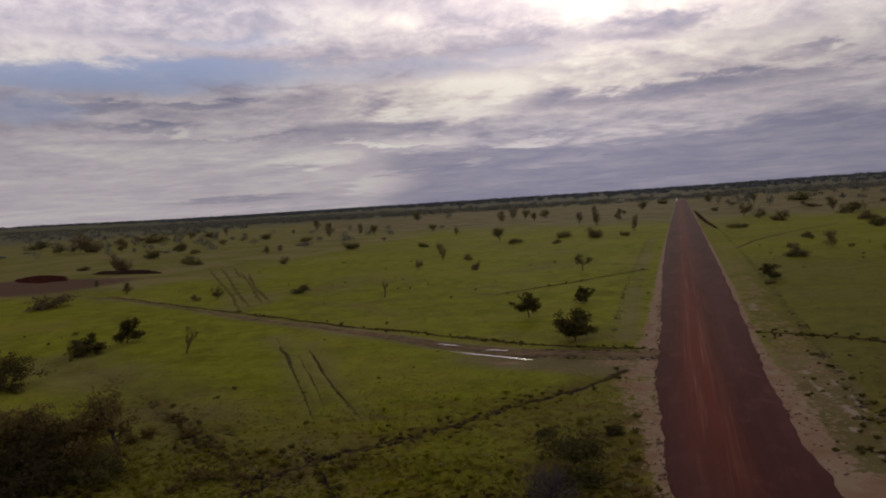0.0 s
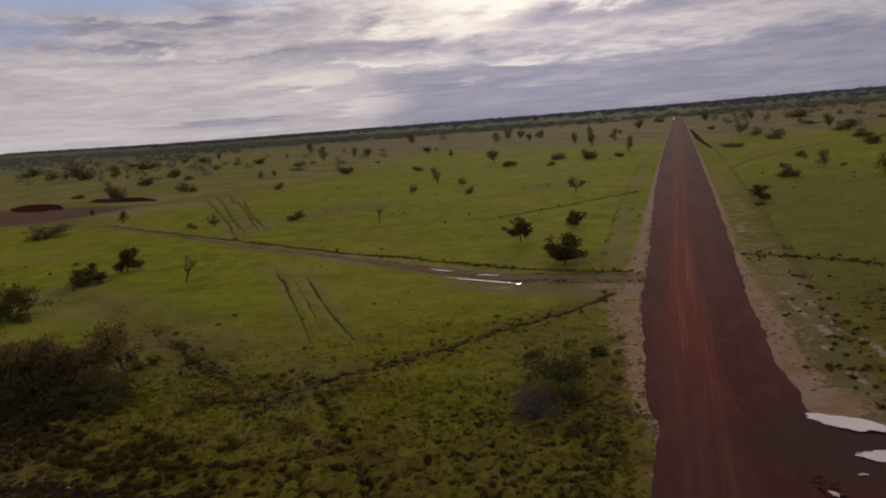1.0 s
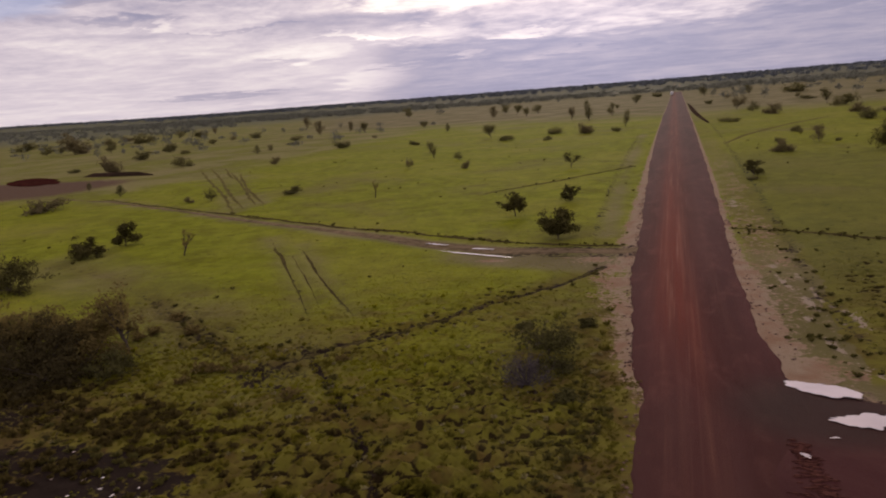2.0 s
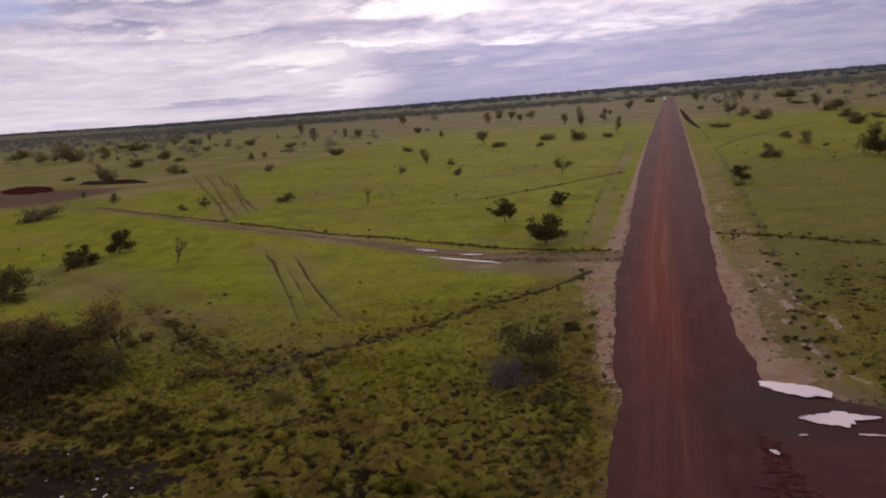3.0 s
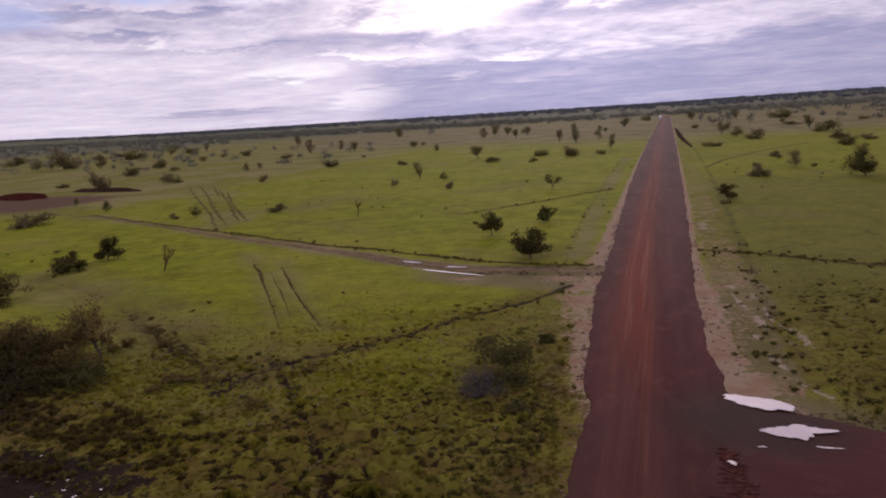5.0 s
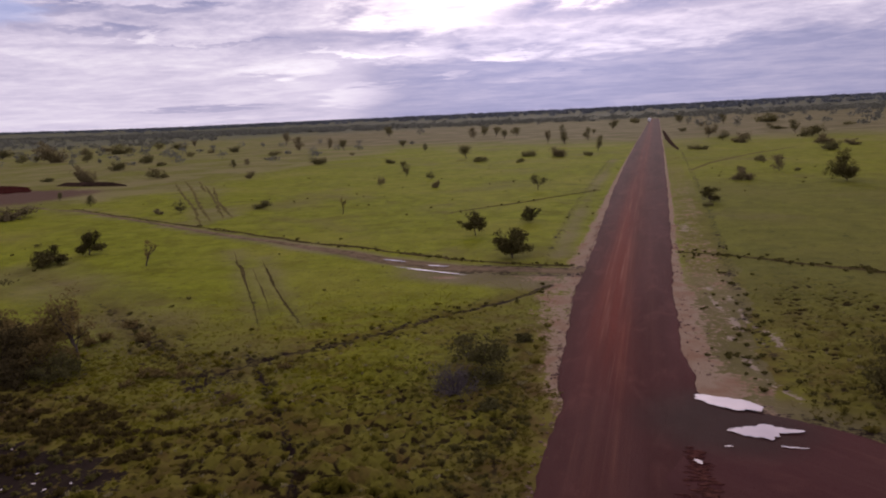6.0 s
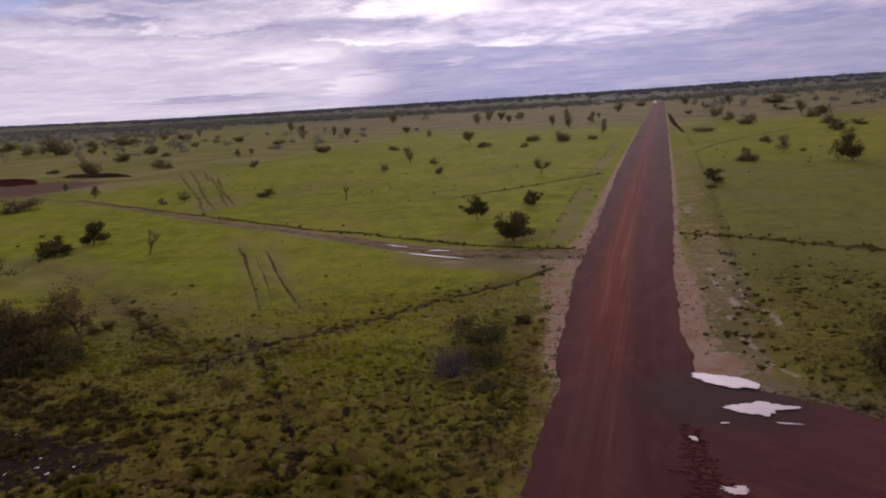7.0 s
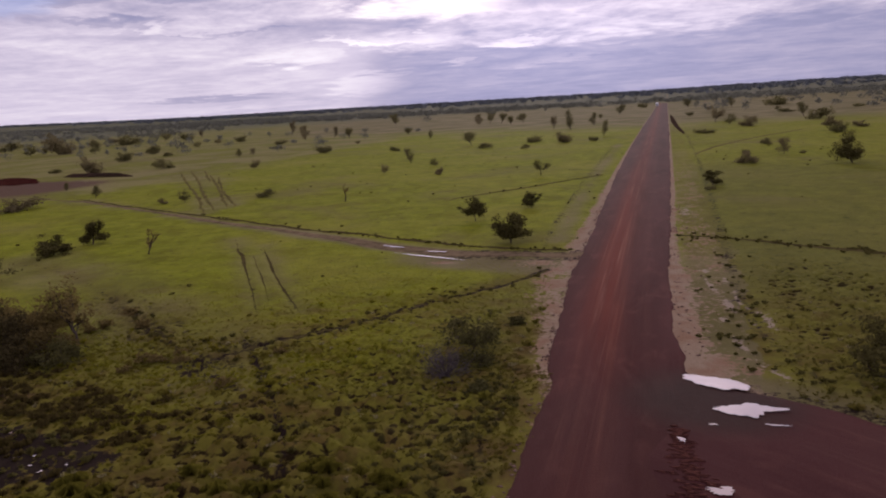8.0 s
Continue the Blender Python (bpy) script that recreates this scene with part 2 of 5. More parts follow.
def road_material(name, dark, light, streak, turn=0.0):
    m, n = material(name, 0.75)
    n.put(n.shader.inputs["Specular IOR Level"], 0.04)
    p = n.add("ShaderNodeVectorRotate", {"Vector": n.place, "Angle": turn}, rotation_type="Z_AXIS").outputs[0]
    lanes = n.noise(n.scale(p, (0.6, 0.012, 1.0)), 1.0, 5, 0.6, 0.15)
    thin = n.noise(n.scale(p, (5.0, 0.05, 1.0)), 1.0, 4, 0.6)
    patch = n.noise(n.scale(p, (1.0, 0.12, 1.0)), 0.30, 4, 0.55)
    grain = n.noise(p, 9.0, 5, 0.7)
    colour = n.mix(n.span(patch, 0.3, 0.7), dark, light)
    dust = n.noise(n.scale(p, (1.0, 0.45, 1.0)), 0.55, 5, 0.65, 0.4)
    colour = n.mix(n.math("MULTIPLY", n.span(dust, 0.50, 0.70), 0.5), colour, (0.096, 0.035, 0.027))
    across = n.add("ShaderNodeAttribute", attribute_name="streak").outputs["Fac"]
    worn = n.math("MULTIPLY", across, n.math("ADD", 0.6, n.math("MULTIPLY", n.span(lanes, 0.40, 0.60), 0.4)))
    colour = n.mix(n.math("MULTIPLY", worn, 0.85), colour, streak)
    colour = n.mix(n.math("MULTIPLY", n.math("MULTIPLY", n.span(thin, 0.56, 0.7), across), 0.65), colour, (0.17, 0.075, 0.050))
    colour = n.mix(n.math("MULTIPLY", n.span(grain, 0.5, 0.75), 0.35), colour, (0.040, 0.019, 0.018))
    tracks = n.add("ShaderNodeAttribute", attribute_name="tracks").outputs["Fac"]
    colour = n.mix(n.math("MULTIPLY", n.math("MULTIPLY", tracks, n.span(thin, 0.3, 0.6)), 0.75, True), colour, (0.175, 0.070, 0.042))
    wet = n.add("ShaderNodeAttribute", attribute_name="wet").outputs["Fac"]
    damp = n.span(n.math("ADD", wet, n.math("MULTIPLY", n.math("SUBTRACT", patch, 0.5), 0.5)), 0.15, 0.95)
    colour = n.mix(n.math("MULTIPLY", damp, 0.85), colour, (0.027, 0.0140, 0.0105))
    n.put(n.shader.inputs["Base Color"], colour)
    n.put(n.shader.inputs["Roughness"], n.math("SUBTRACT", 0.9, n.math("MULTIPLY", damp, 0.1)))
    set_bump(n, n.math("ADD", grain, n.math("MULTIPLY", thin, 0.6)), 0.05, 0.7)
    return m


def leaf_material(name, dark, light, through_light=0.25, zone=None):
    m, n = material(name, 0.6)
    island = n.add("ShaderNodeNewGeometry").outputs["Random Per Island"]
    clump = n.noise(n.place, 0.9, 3, 0.6)
    own = n.add("ShaderNodeObjectInfo").outputs["Random"]
    f = n.math("ADD", n.math("MULTIPLY", island, 0.45), n.math("ADD", n.math("MULTIPLY", clump, 0.5), n.math("MULTIPLY", own, 0.15)), True)
    colour = n.mix(f, dark, light)
    if zone:
        colour = n.mix(n.math("MULTIPLY", n.span(n.noise(n.place, 0.24, 5, 0.62, 0.5), 0.46, 0.62), 0.85), colour, zone)
        dull = n.add("ShaderNodeAttribute", attribute_name="dull").outputs["Fac"]
        colour = n.mix(n.math("MULTIPLY", dull, 0.75), colour, n.mix(f, (0.074, 0.070, 0.023), (0.170, 0.156, 0.048)))
        worn = n.add("ShaderNodeAttribute", attribute_name="worn").outputs["Fac"]
        colour = n.mix(n.math("MULTIPLY", worn, 0.8), colour, n.mix(n.span(n.noise(n.place, 0.55, 4, 0.6, 0.4), 0.36, 0.62), (0.122, 0.102, 0.018), (0.090, 0.061, 0.018)))
    n.put(n.shader.inputs["Base Color"], colour)
    veil = n.add("ShaderNodeBsdfTranslucent", {"Color": colour})
    both = n.add("ShaderNodeMixShader", {0: through_light, 1: n.shader.outputs[0], 2: veil.outputs[0]})
    n.tree.links.new(both.outputs[0], [k for k in n.tree.nodes if k.type == "OUTPUT_MATERIAL"][0].inputs[0])
    return m


def plain_material(name, a, b, rough=0.8, size=6.0, bump=0.03, metal=0.0):
    m, n = material(name, rough)
    f = n.math("ADD", n.math("MULTIPLY", n.noise(n.place, size, 5, 0.65), 0.7), n.math("MULTIPLY", n.noise(n.place, size * 0.13, 3), 0.3))
    n.put(n.shader.inputs["Base Color"], n.mix(n.span(f, 0.3, 0.7), a, b))
    n.put(n.shader.inputs["Metallic"], metal)
    if bump:
        set_bump(n, f, bump)
    return m


def water_material():
    m, n = material("puddle_water", 0.06)
    n.put(n.shader.inputs["Base Color"], n.mix(n.noise(n.place, 0.8, 4), (0.31, 0.225, 0.175), (0.42, 0.315, 0.25)))
    n.put(n.shader.inputs["Specular IOR Level"], 0.5)
    n.put(n.shader.inputs["Coat Weight"], 1.0)
    n.put(n.shader.inputs["Coat Roughness"], 0.02)
    set_bump(n, n.noise(n.place, 6.0, 2), 0.004, 0.3)
    return m


GROUND = ground_material()
ROAD = road_material("red_dirt_road", (0.039, 0.0110, 0.0092), (0.062, 0.0208, 0.0178), (0.112, 0.0205, 0.0108))
SIDE = road_material("side_road_dirt", (0.042, 0.0120, 0.0115), (0.066, 0.0195, 0.0180), (0.095, 0.042, 0.032), radians(-53))
TRACK = plain_material("track_mud", (0.062, 0.046, 0.025), (0.170, 0.122, 0.072), 0.8, 0.9, 0.06)
WATER = water_material()
BARK = plain_material("bark", (0.035, 0.026, 0.020), (0.09, 0.07, 0.055), 0.9, 9.0, 0.03)
DEADWOOD = plain_material("dead_twigs", (0.042, 0.033, 0.032), (0.105, 0.086, 0.084), 0.9, 9.0, 0.0)
LEAF = leaf_material("dark_green_leaves", (0.036, 0.031, 0.011), (0.098, 0.084, 0.028), 0.3)
# LEAF darkened: shade inside the thicket is put into the leaf colour
LEAF_SHADED = leaf_material("shaded_thicket_leaves", (0.024, 0.019, 0.009), (0.070, 0.054, 0.022), 0.2)
LEAF_OLIVE = leaf_material("olive_leaves", (0.032, 0.029, 0.011), (0.090, 0.080, 0.028))
LEAF_BROWN = leaf_material("brown_olive_leaves", (0.070, 0.051, 0.018), (0.178, 0.130, 0.046), 0.4)
# lighter than LEAF; part of the haze over the plain is in these colours
PLAIN_LEAVES = (
    leaf_material("plain_green_leaves", (0.056, 0.052, 0.020), (0.130, 0.116, 0.046), 0.4),
    leaf_material("plain_olive_leaves", (0.074, 0.066, 0.026), (0.165, 0.145, 0.058), 0.4),
    leaf_material("plain_brown_leaves", (0.080, 0.064, 0.032), (0.170, 0.138, 0.066), 0.4),
)
# distance haze is put into the colour: bluish at the horizon, greyish nearer
HAZY_HORIZON = leaf_material("hazed_horizon_leaves", (0.078, 0.088, 0.096), (0.114, 0.122, 0.126), 0.15)
HAZY_WOODS = leaf_material("hazed_woods_leaves", (0.094, 0.096, 0.076), (0.136, 0.134, 0.104), 0.4)
GRASS = leaf_material("grass_blades", (0.112, 0.108, 0.007), (0.240, 0.226, 0.015), 0.5, (0.118, 0.097, 0.018))
LOW_GRASS = leaf_material("low_grass_blades", (0.112, 0.110, 0.007), (0.236, 0.222, 0.014), 0.5, (0.118, 0.099, 0.018))
TUFT = leaf_material("dark_tuft_blades", (0.048, 0.042, 0.013), (0.110, 0.095, 0.028), 0.35)
TALL_GRASS = leaf_material("tall_tussock_blades", (0.058, 0.050, 0.009), (0.140, 0.122, 0.017), 0.4)
# dark blades added to dim the ground below the thicket
DIM_GROWTH = leaf_material("dim_growth_blades", (0.030, 0.022, 0.008), (0.088, 0.066, 0.020), 0.3)
STRAW = leaf_material("straw_blades", (0.110, 0.094, 0.040), (0.260, 0.220, 0.110), 0.45)
LATERITE = plain_material("laterite_soil", (0.020, 0.006, 0.005), (0.046, 0.015, 0.011), 0.95, 0.5, 0.1)
DARK_SOIL = plain_material("dark_soil", (0.018, 0.012, 0.008), (0.050, 0.030, 0.021), 0.95, 0.8, 0.08)
RUT = plain_material("rut_soil_and_grass", (0.022, 0.017, 0.008), (0.082, 0.064, 0.024), 0.95, 2.5, 0.08)
WORN_GRASS = plain_material("worn_grass_and_soil", (0.050, 0.042, 0.016), (0.125, 0.104, 0.036), 0.95, 1.2, 0.05)
STONE = plain_material("edge_stones", (0.07, 0.040, 0.032), (0.20, 0.13, 0.10), 0.9, 1.2, 0.02)
CLOD = plain_material("red_clods", (0.05, 0.020, 0.017), (0.100, 0.040, 0.028), 0.95, 5.0, 0.05)
CAR_PAINT = plain_material("white_car_paint", (0.75, 0.75, 0.75), (0.82, 0.82, 0.82), 0.3, 2.0, 0.0)
GLASS_DARK = plain_material("dark_car_glass", (0.02, 0.022, 0.025), (0.03, 0.03, 0.035), 0.08, 2.0, 0.0)
RUBBER = plain_material("tyre_rubber", (0.015, 0.015, 0.015), (0.03, 0.03, 0.03), 0.9, 8.0, 0.0)


# ---- mesh helpers ----
def mesh_of(name, verts, faces, mat):
    """A mesh from arrays of places and of equal-sided faces."""
    verts, faces = np.asarray(verts, np.float32), np.asarray(faces, np.int32)
    me = bpy.data.meshes.new(name)
    me.vertices.add(len(verts))
    me.vertices.foreach_set("co", verts.ravel())
    sides = faces.shape[1]
    me.loops.add(faces.size)
    me.loops.foreach_set("vertex_index", faces.ravel())
    me.polygons.add(len(faces))
    me.polygons.foreach_set("loop_start", np.arange(0, faces.size, sides, dtype=np.int32))
    me.update(calc_edges=True)
    me.materials.append(mat)
    return me


def smooth(me):
    me.polygons.foreach_set("use_smooth", np.ones(len(me.polygons), bool))
    return me


def part(name, me, parent, label=""):
    ob = new(name, me)
    ob.parent = parent
    return tagged(ob, label)


def lattice(rows, cols):
    a = np.arange(rows * cols).reshape(rows, cols)
    return np.stack([a[:-1, :-1], a[:-1, 1:], a[1:, 1:], a[1:, :-1]], -1).reshape(-1, 4)


def attribute(me, name, values):
    me.attributes.new(name, "FLOAT", "POINT").data.foreach_set("value", np.asarray(values, np.float32).ravel())


def waves(x, y, scale, seed=0):
    """Smooth rolling noise of about -1 to 1, for arrays."""
    r = np.random.RandomState(seed)
    total = 0
    for k in range(7):
        a, ph, f = r.uniform(0, 6.283), r.uniform(0, 6.283), scale * 1.55 ** k
        total = total + np.sin((np.cos(a) * x + np.sin(a) * y) * f + ph) / 1.35 ** k
    return total / 3.0


def step(v, low, high):
    t = np.clip((v - low) / (high - low), 0, 1)
    return t * t * (3 - 2 * t)


def from_line(x, y, line):
    """The distance of places from a line through points."""
    best = np.full(np.shape(x), 1e9)
    for (ax, ay), (bx, by) in zip(line[:-1], line[1:]):
        dx, dy = bx - ax, by - ay
        t = np.clip(((x - ax) * dx + (y - ay) * dy) / (dx * dx + dy * dy), 0, 1)
        best = np.minimum(best, np.hypot(x - ax - t * dx, y - ay - t * dy))
    return best


# ---- the lie of the land ----
ROAD_Y = [-80.0, 14.0, 21.0, 24.9, 27.9, 29.8, 31.3, 32.8, 36.5, 46.8, 57.2, 70.0, 97.0, 130.0, 220.0, 300.0, 450.0, 3200.0]
ROAD_LEFT = [0.30, 0.01, -0.06, -0.24, -0.40, -0.25, -0.10, -0.40, -0.90, -1.50, -2.05, -2.00, -2.45, -2.95, -3.35, -3.2, -2.4, 7.0]
ROAD_RIGHT_Y = [-80.0, 19.8, 26.6, 30.5, 32.7, 34.5, 37.4, 41.3, 58.8, 106.6, 279.2, 450.0, 3200.0]
ROAD_RIGHT = [7.10, 6.96, 7.77, 8.95, 8.37, 6.81, 6.91, 6.43, 6.18, 6.78, 7.58, 7.98, 17.28]
TRACK_LINE = [(-0.5, 63.8), (-3.8, 63.9), (-8.9, 64.2), (-13.5, 64.0), (-19.3, 65.6), (-26.3, 69.0), (-31.8, 72.0), (-42.6, 77.8), (-54.7, 83.3), (-66.9, 89.5), (-76.3, 94.6), (-91.8, 102.7), (-104.2, 109.0), (-141.2, 120.0)]
TRACK_EDGE = [(-3.4, 66.4), (-9.7, 66.8), (-16.5, 68.9), (-24.4, 72.4), (-37.0, 77.4), (-49.3, 83.1), (-71.3, 93.5), (-109.1, 112.5)]
DITCH = [(-4.4, 58.4), (-5.3, 56.0), (-7.8, 51.4), (-10.2, 48.2), (-13.6, 43.2), (-16.5, 39.5), (-19.3, 36.7), (-21.4, 33.0)]
DITCH_WEST = [(-21.8, 32.5), (-27.5, 35.5), (-32.9, 39.4), (-39.5, 44.2), (-53.3, 53.2), (-64.7, 57.6)]
RUT_LINES = [
    [(-46.0, 72.4), (-38.9, 62.9), (-32.0, 53.2), (-28.0, 47.6), (-24.8, 42.9)],
    [(-39.0, 67.4), (-33.0, 59.0), (-29.0, 53.4), (-24.9, 47.8), (-21.2, 43.3)],
    [(-37.5, 62.9), (-32.1, 55.4), (-28.7, 50.7), (-25.6, 46.1)],
    [(-126.1, 168.0), (-101.1, 137.2), (-79.5, 111.6), (-63.5, 90.8)],
    [(-124.4, 170.5), (-104.5, 145.9), (-84.7, 120.3), (-64.8, 95.2)],
    [(-118.9, 169.4), (-97.5, 141.0)],
    [(-108.0, 156.4), (-83.7, 124.4), (-64.9, 99.2)],
    [(-102.2, 151.4), (-77.2, 116.4), (-63.6, 100.1)],
]
FIELD_LINE = [(-26.6, 103.8), (-17.1, 116.1), (-8.0, 130.4), (-5.8, 134.4)]
RIGHT_LINE = [(7.0, 73.8), (10.5, 72.6), (13.6, 70.9), (16.8, 68.7), (20.2, 66.6), (23.5, 64.7), (32.7, 57.5), (56.8, 43.0)]
VERGE_LINE = [(13.0, 245.0), (12.6, 146.0), (12.1, 104.0), (11.5, 78.0), (11.2, 64.0), (11.0, 51.0), (11.5, 42.0), (12.8, 37.0), (13.2, 34.5)]
WEST_TRAIL = [(-5.2, 71.0), (-5.6, 84.0), (-6.4, 111.0), (-6.9, 152.0), (-7.2, 220.0)]
GULLY_LINE = [(9.0, 59.2), (9.1, 53.5), (10.1, 48.8), (11.1, 43.7)]
GULLY_EAST = [(10.4, 56.0), (10.6, 51.0), (11.6, 46.5), (12.4, 42.5)]
GULLY_LOWER = [(9.3, 45.4), (9.9, 41.4), (10.5, 38.8), (11.0, 36.7), (12.1, 34.9)]
HOOF_PATH = [(-22.0, 36.5), (-17.9, 31.9), (-13.8, 26.8), (-10.8, 22.4), (-8.4, 17.2)]
SIDE_LINE = [(5.8, 26.7), (8.7, 25.6), (15.6, 21.1), (26.0, 14.0), (60.0, -14.0)]
EAST_TRACK = [(12.8, 173.0), (17.8, 191.5), (24.4, 207.5), (33.0, 226.0), (48.0, 252.0)]


def road_span(y):
    return np.interp(y, ROAD_Y, ROAD_LEFT), np.interp(y, ROAD_RIGHT_Y, ROAD_RIGHT)


def off_road(x, y):
    """How far a place lies outside the road; negative on it."""
    left, right = road_span(y)
    return np.maximum(left - x, x - right)


def lumps(x, y):
    """Grassy hummocks with trodden gaps between them: 1 on a crown, 0 in a gap; and how tall each is."""
    size = 1.05
    x, y = x + 0.30 * waves(x, y, 1.3, 61) + 0.10 * waves(x, y, 5.0, 68), y + 0.30 * waves(x, y, 1.2, 62) + 0.10 * waves(x, y, 5.0, 69)
    cx, cy = np.floor(x / size), np.floor(y / size)
    first, second, tall = np.full(x.shape, 9.0), np.full(x.shape, 9.0), np.zeros(x.shape)
    for i in (-1, 0, 1):
        for j in (-1, 0, 1):
            a, b = cx + i, cy + j
            h1 = np.abs(np.sin(a * 12.9898 + b * 78.233) * 43758.5453) % 1
            h2 = np.abs(np.sin(a * 39.346 + b * 11.135) * 24634.6345) % 1
            h3 = np.abs(np.sin(a * 7.13 + b * 57.31) * 13758.77) % 1
            d = np.hypot(x / size - a - 0.15 - 0.7 * h1, y / size - b - 0.15 - 0.7 * h2)
            nearer = d < first
            second = np.where(nearer, first, np.minimum(second, d))
            tall = np.where(nearer, h3, tall)
            first = np.where(nearer, d, first)
    return np.clip((second - first) * 1.9, 0, 1) ** 0.8, tall


def hoof_holes(x, y):
    """Holes trodden by cattle: 1 in the middle of a hole, 0 outside."""
    size, best = 0.62, np.zeros(x.shape)
    x, y = x + 0.10 * waves(x, y, 4.0, 57), y + 0.10 * waves(x, y, 4.3, 58)
    cx, cy = np.floor(x / size), np.floor(y / size)
    for i in (-1, 0, 1):
        for j in (-1, 0, 1):
            a, b = cx + i, cy + j
            h1 = np.abs(np.sin(a * 41.17 + b * 17.93) * 31758.31) % 1
            h2 = np.abs(np.sin(a * 9.71 + b * 63.27) * 27634.17) % 1
            h3 = np.abs(np.sin(a * 27.83 + b * 35.11) * 19331.73) % 1
            d = np.hypot((x / size - a - h1) * 0.8, y / size - b - h2) * size / (0.10 + 0.17 * h3 ** 2)
            best = np.maximum(best, (1 - step(d, 0.55, 1.2)) * (h3 > 0.38))
    return best


def churned(x, y):
    """The most trampled part of the near field."""
    return np.exp(-(((x + 12.5) / 8.5) ** 2 + ((y - 25.0) / 8.0) ** 2) ** 1.5)


def browned(x, y):
    """Where cattle have worn the grass down to brown stubble and soil; browner towards the eye too."""
    v = 1 - step(y + 2.5 * waves(x, y, 0.25, 66), 19, 35)
    v = np.maximum(v, 0.55 * np.exp(-(((x + 25) / 10.0) ** 2 + ((y - 31) / 6.5) ** 2)))
    v = np.maximum(v, 0.7 * np.exp(-((from_line(x, y, [(-33, 42), (-24, 39), (-18, 36)]) / 3.6) ** 2)))
    v = np.maximum(v, np.exp(-((from_line(x, y, [(-40, 44), (-35, 41), (-30, 37.4), (-24.5, 34), (-20, 33)]) / 1.9) ** 2)))
    # brown grass below the thicket; the corner's low light is in the browning too
    v = np.maximum(v, 1.15 * np.exp(-(((x + 29) / 12.0) ** 4 + ((y - 22) / 8.0) ** 4)))
    v = np.maximum(v, 0.5 * step(x, 10, 13) * (1 - 0.6 * step(y, 38, 75)))
    v = np.maximum(v, 0.85 * step(x, 7.0, 8.0) * (1 - step(x, 10.8, 13.0)) * (1 - 0.5 * step(y, 70, 120)))
    v = np.maximum(v, 0.9 * np.exp(-(((from_line(x, y, SIDE_LINE) - 7.0) / 2.6) ** 2)) * (x > 8))
    v = np.maximum(v, 0.8 * np.exp(-((np.minimum(from_line(x, y, DITCH), from_line(x, y, DITCH_WEST)) / 1.7) ** 2)))
    v = np.maximum(v, 1.0 * (1 - step(off_road(x, y), 0.8, 6.0)) * (x < 3) * (1 - step(y, 40, 52)))
    v = np.maximum(v, 0.9 * step(waves(x, y, 0.42, 81), 0.2, 0.55) * (1 - step(y, 38, 62)))
    v = np.maximum(v, 0.6 * np.exp(-(((x + 6.0) / 6.0) ** 2 + ((y - 71.0) / 5.0) ** 2)))
    return v * np.clip(0.85 + 0.45 * waves(x, y, 0.4, 67), 0, 1)


def dulled(x, y):
    """Where the grass is greyer and duller: east of the road and in a strip west of it."""
    east = step(x, 6, 13) * step(y, 18, 28) * (1 - step(y, 125, 165)) * (0.75 + 0.25 * waves(x, y, 0.05, 31))
    west = 0.75 * step(x, -15, -6) * (1 - step(x, 0, 3)) * (1 - step(y, 44, 62)) * np.clip(0.85 + 0.5 * waves(x, y, 0.2, 32), 0, 1)
    return np.maximum(east, west)


def hollow(x, y):
    """The wet dark hollow below the thicket: 1 inside."""
    return 1 - step(((x + 24.6) / 6.6) ** 2 + ((y - 19.8) / 3.0) ** 2 + 0.45 * waves(x, y, 0.9, 41) + 0.25 * waves(x, y, 3.1, 42), 0.45, 1.25)


def trodden(x, y):
    """Where the near field is hummocky."""
    far = np.hypot(x * 0.8, y)
    edge = step(off_road(x, y), 0.4, 2.0) * (1 - step(far, 30, 62))
    edge = np.maximum(edge, 0.9 * step(x, 12.0, 14.0) * (1 - step(y, 50, 78)))
    path = 0.9 * np.exp(-((np.minimum(from_line(x, y, DITCH_WEST[:4]), from_line(x, y, DITCH[3:])) / 3.0) ** 2))
    return np.maximum(path, edge * np.clip(0.62 + 0.55 * waves(x, y, 0.22, 63) + 0.35 * (1 - step(far, 20, 34)), 0, 1)) * (1 - step(x, 5, 8) * (1 - step(x, 11.5, 14)))


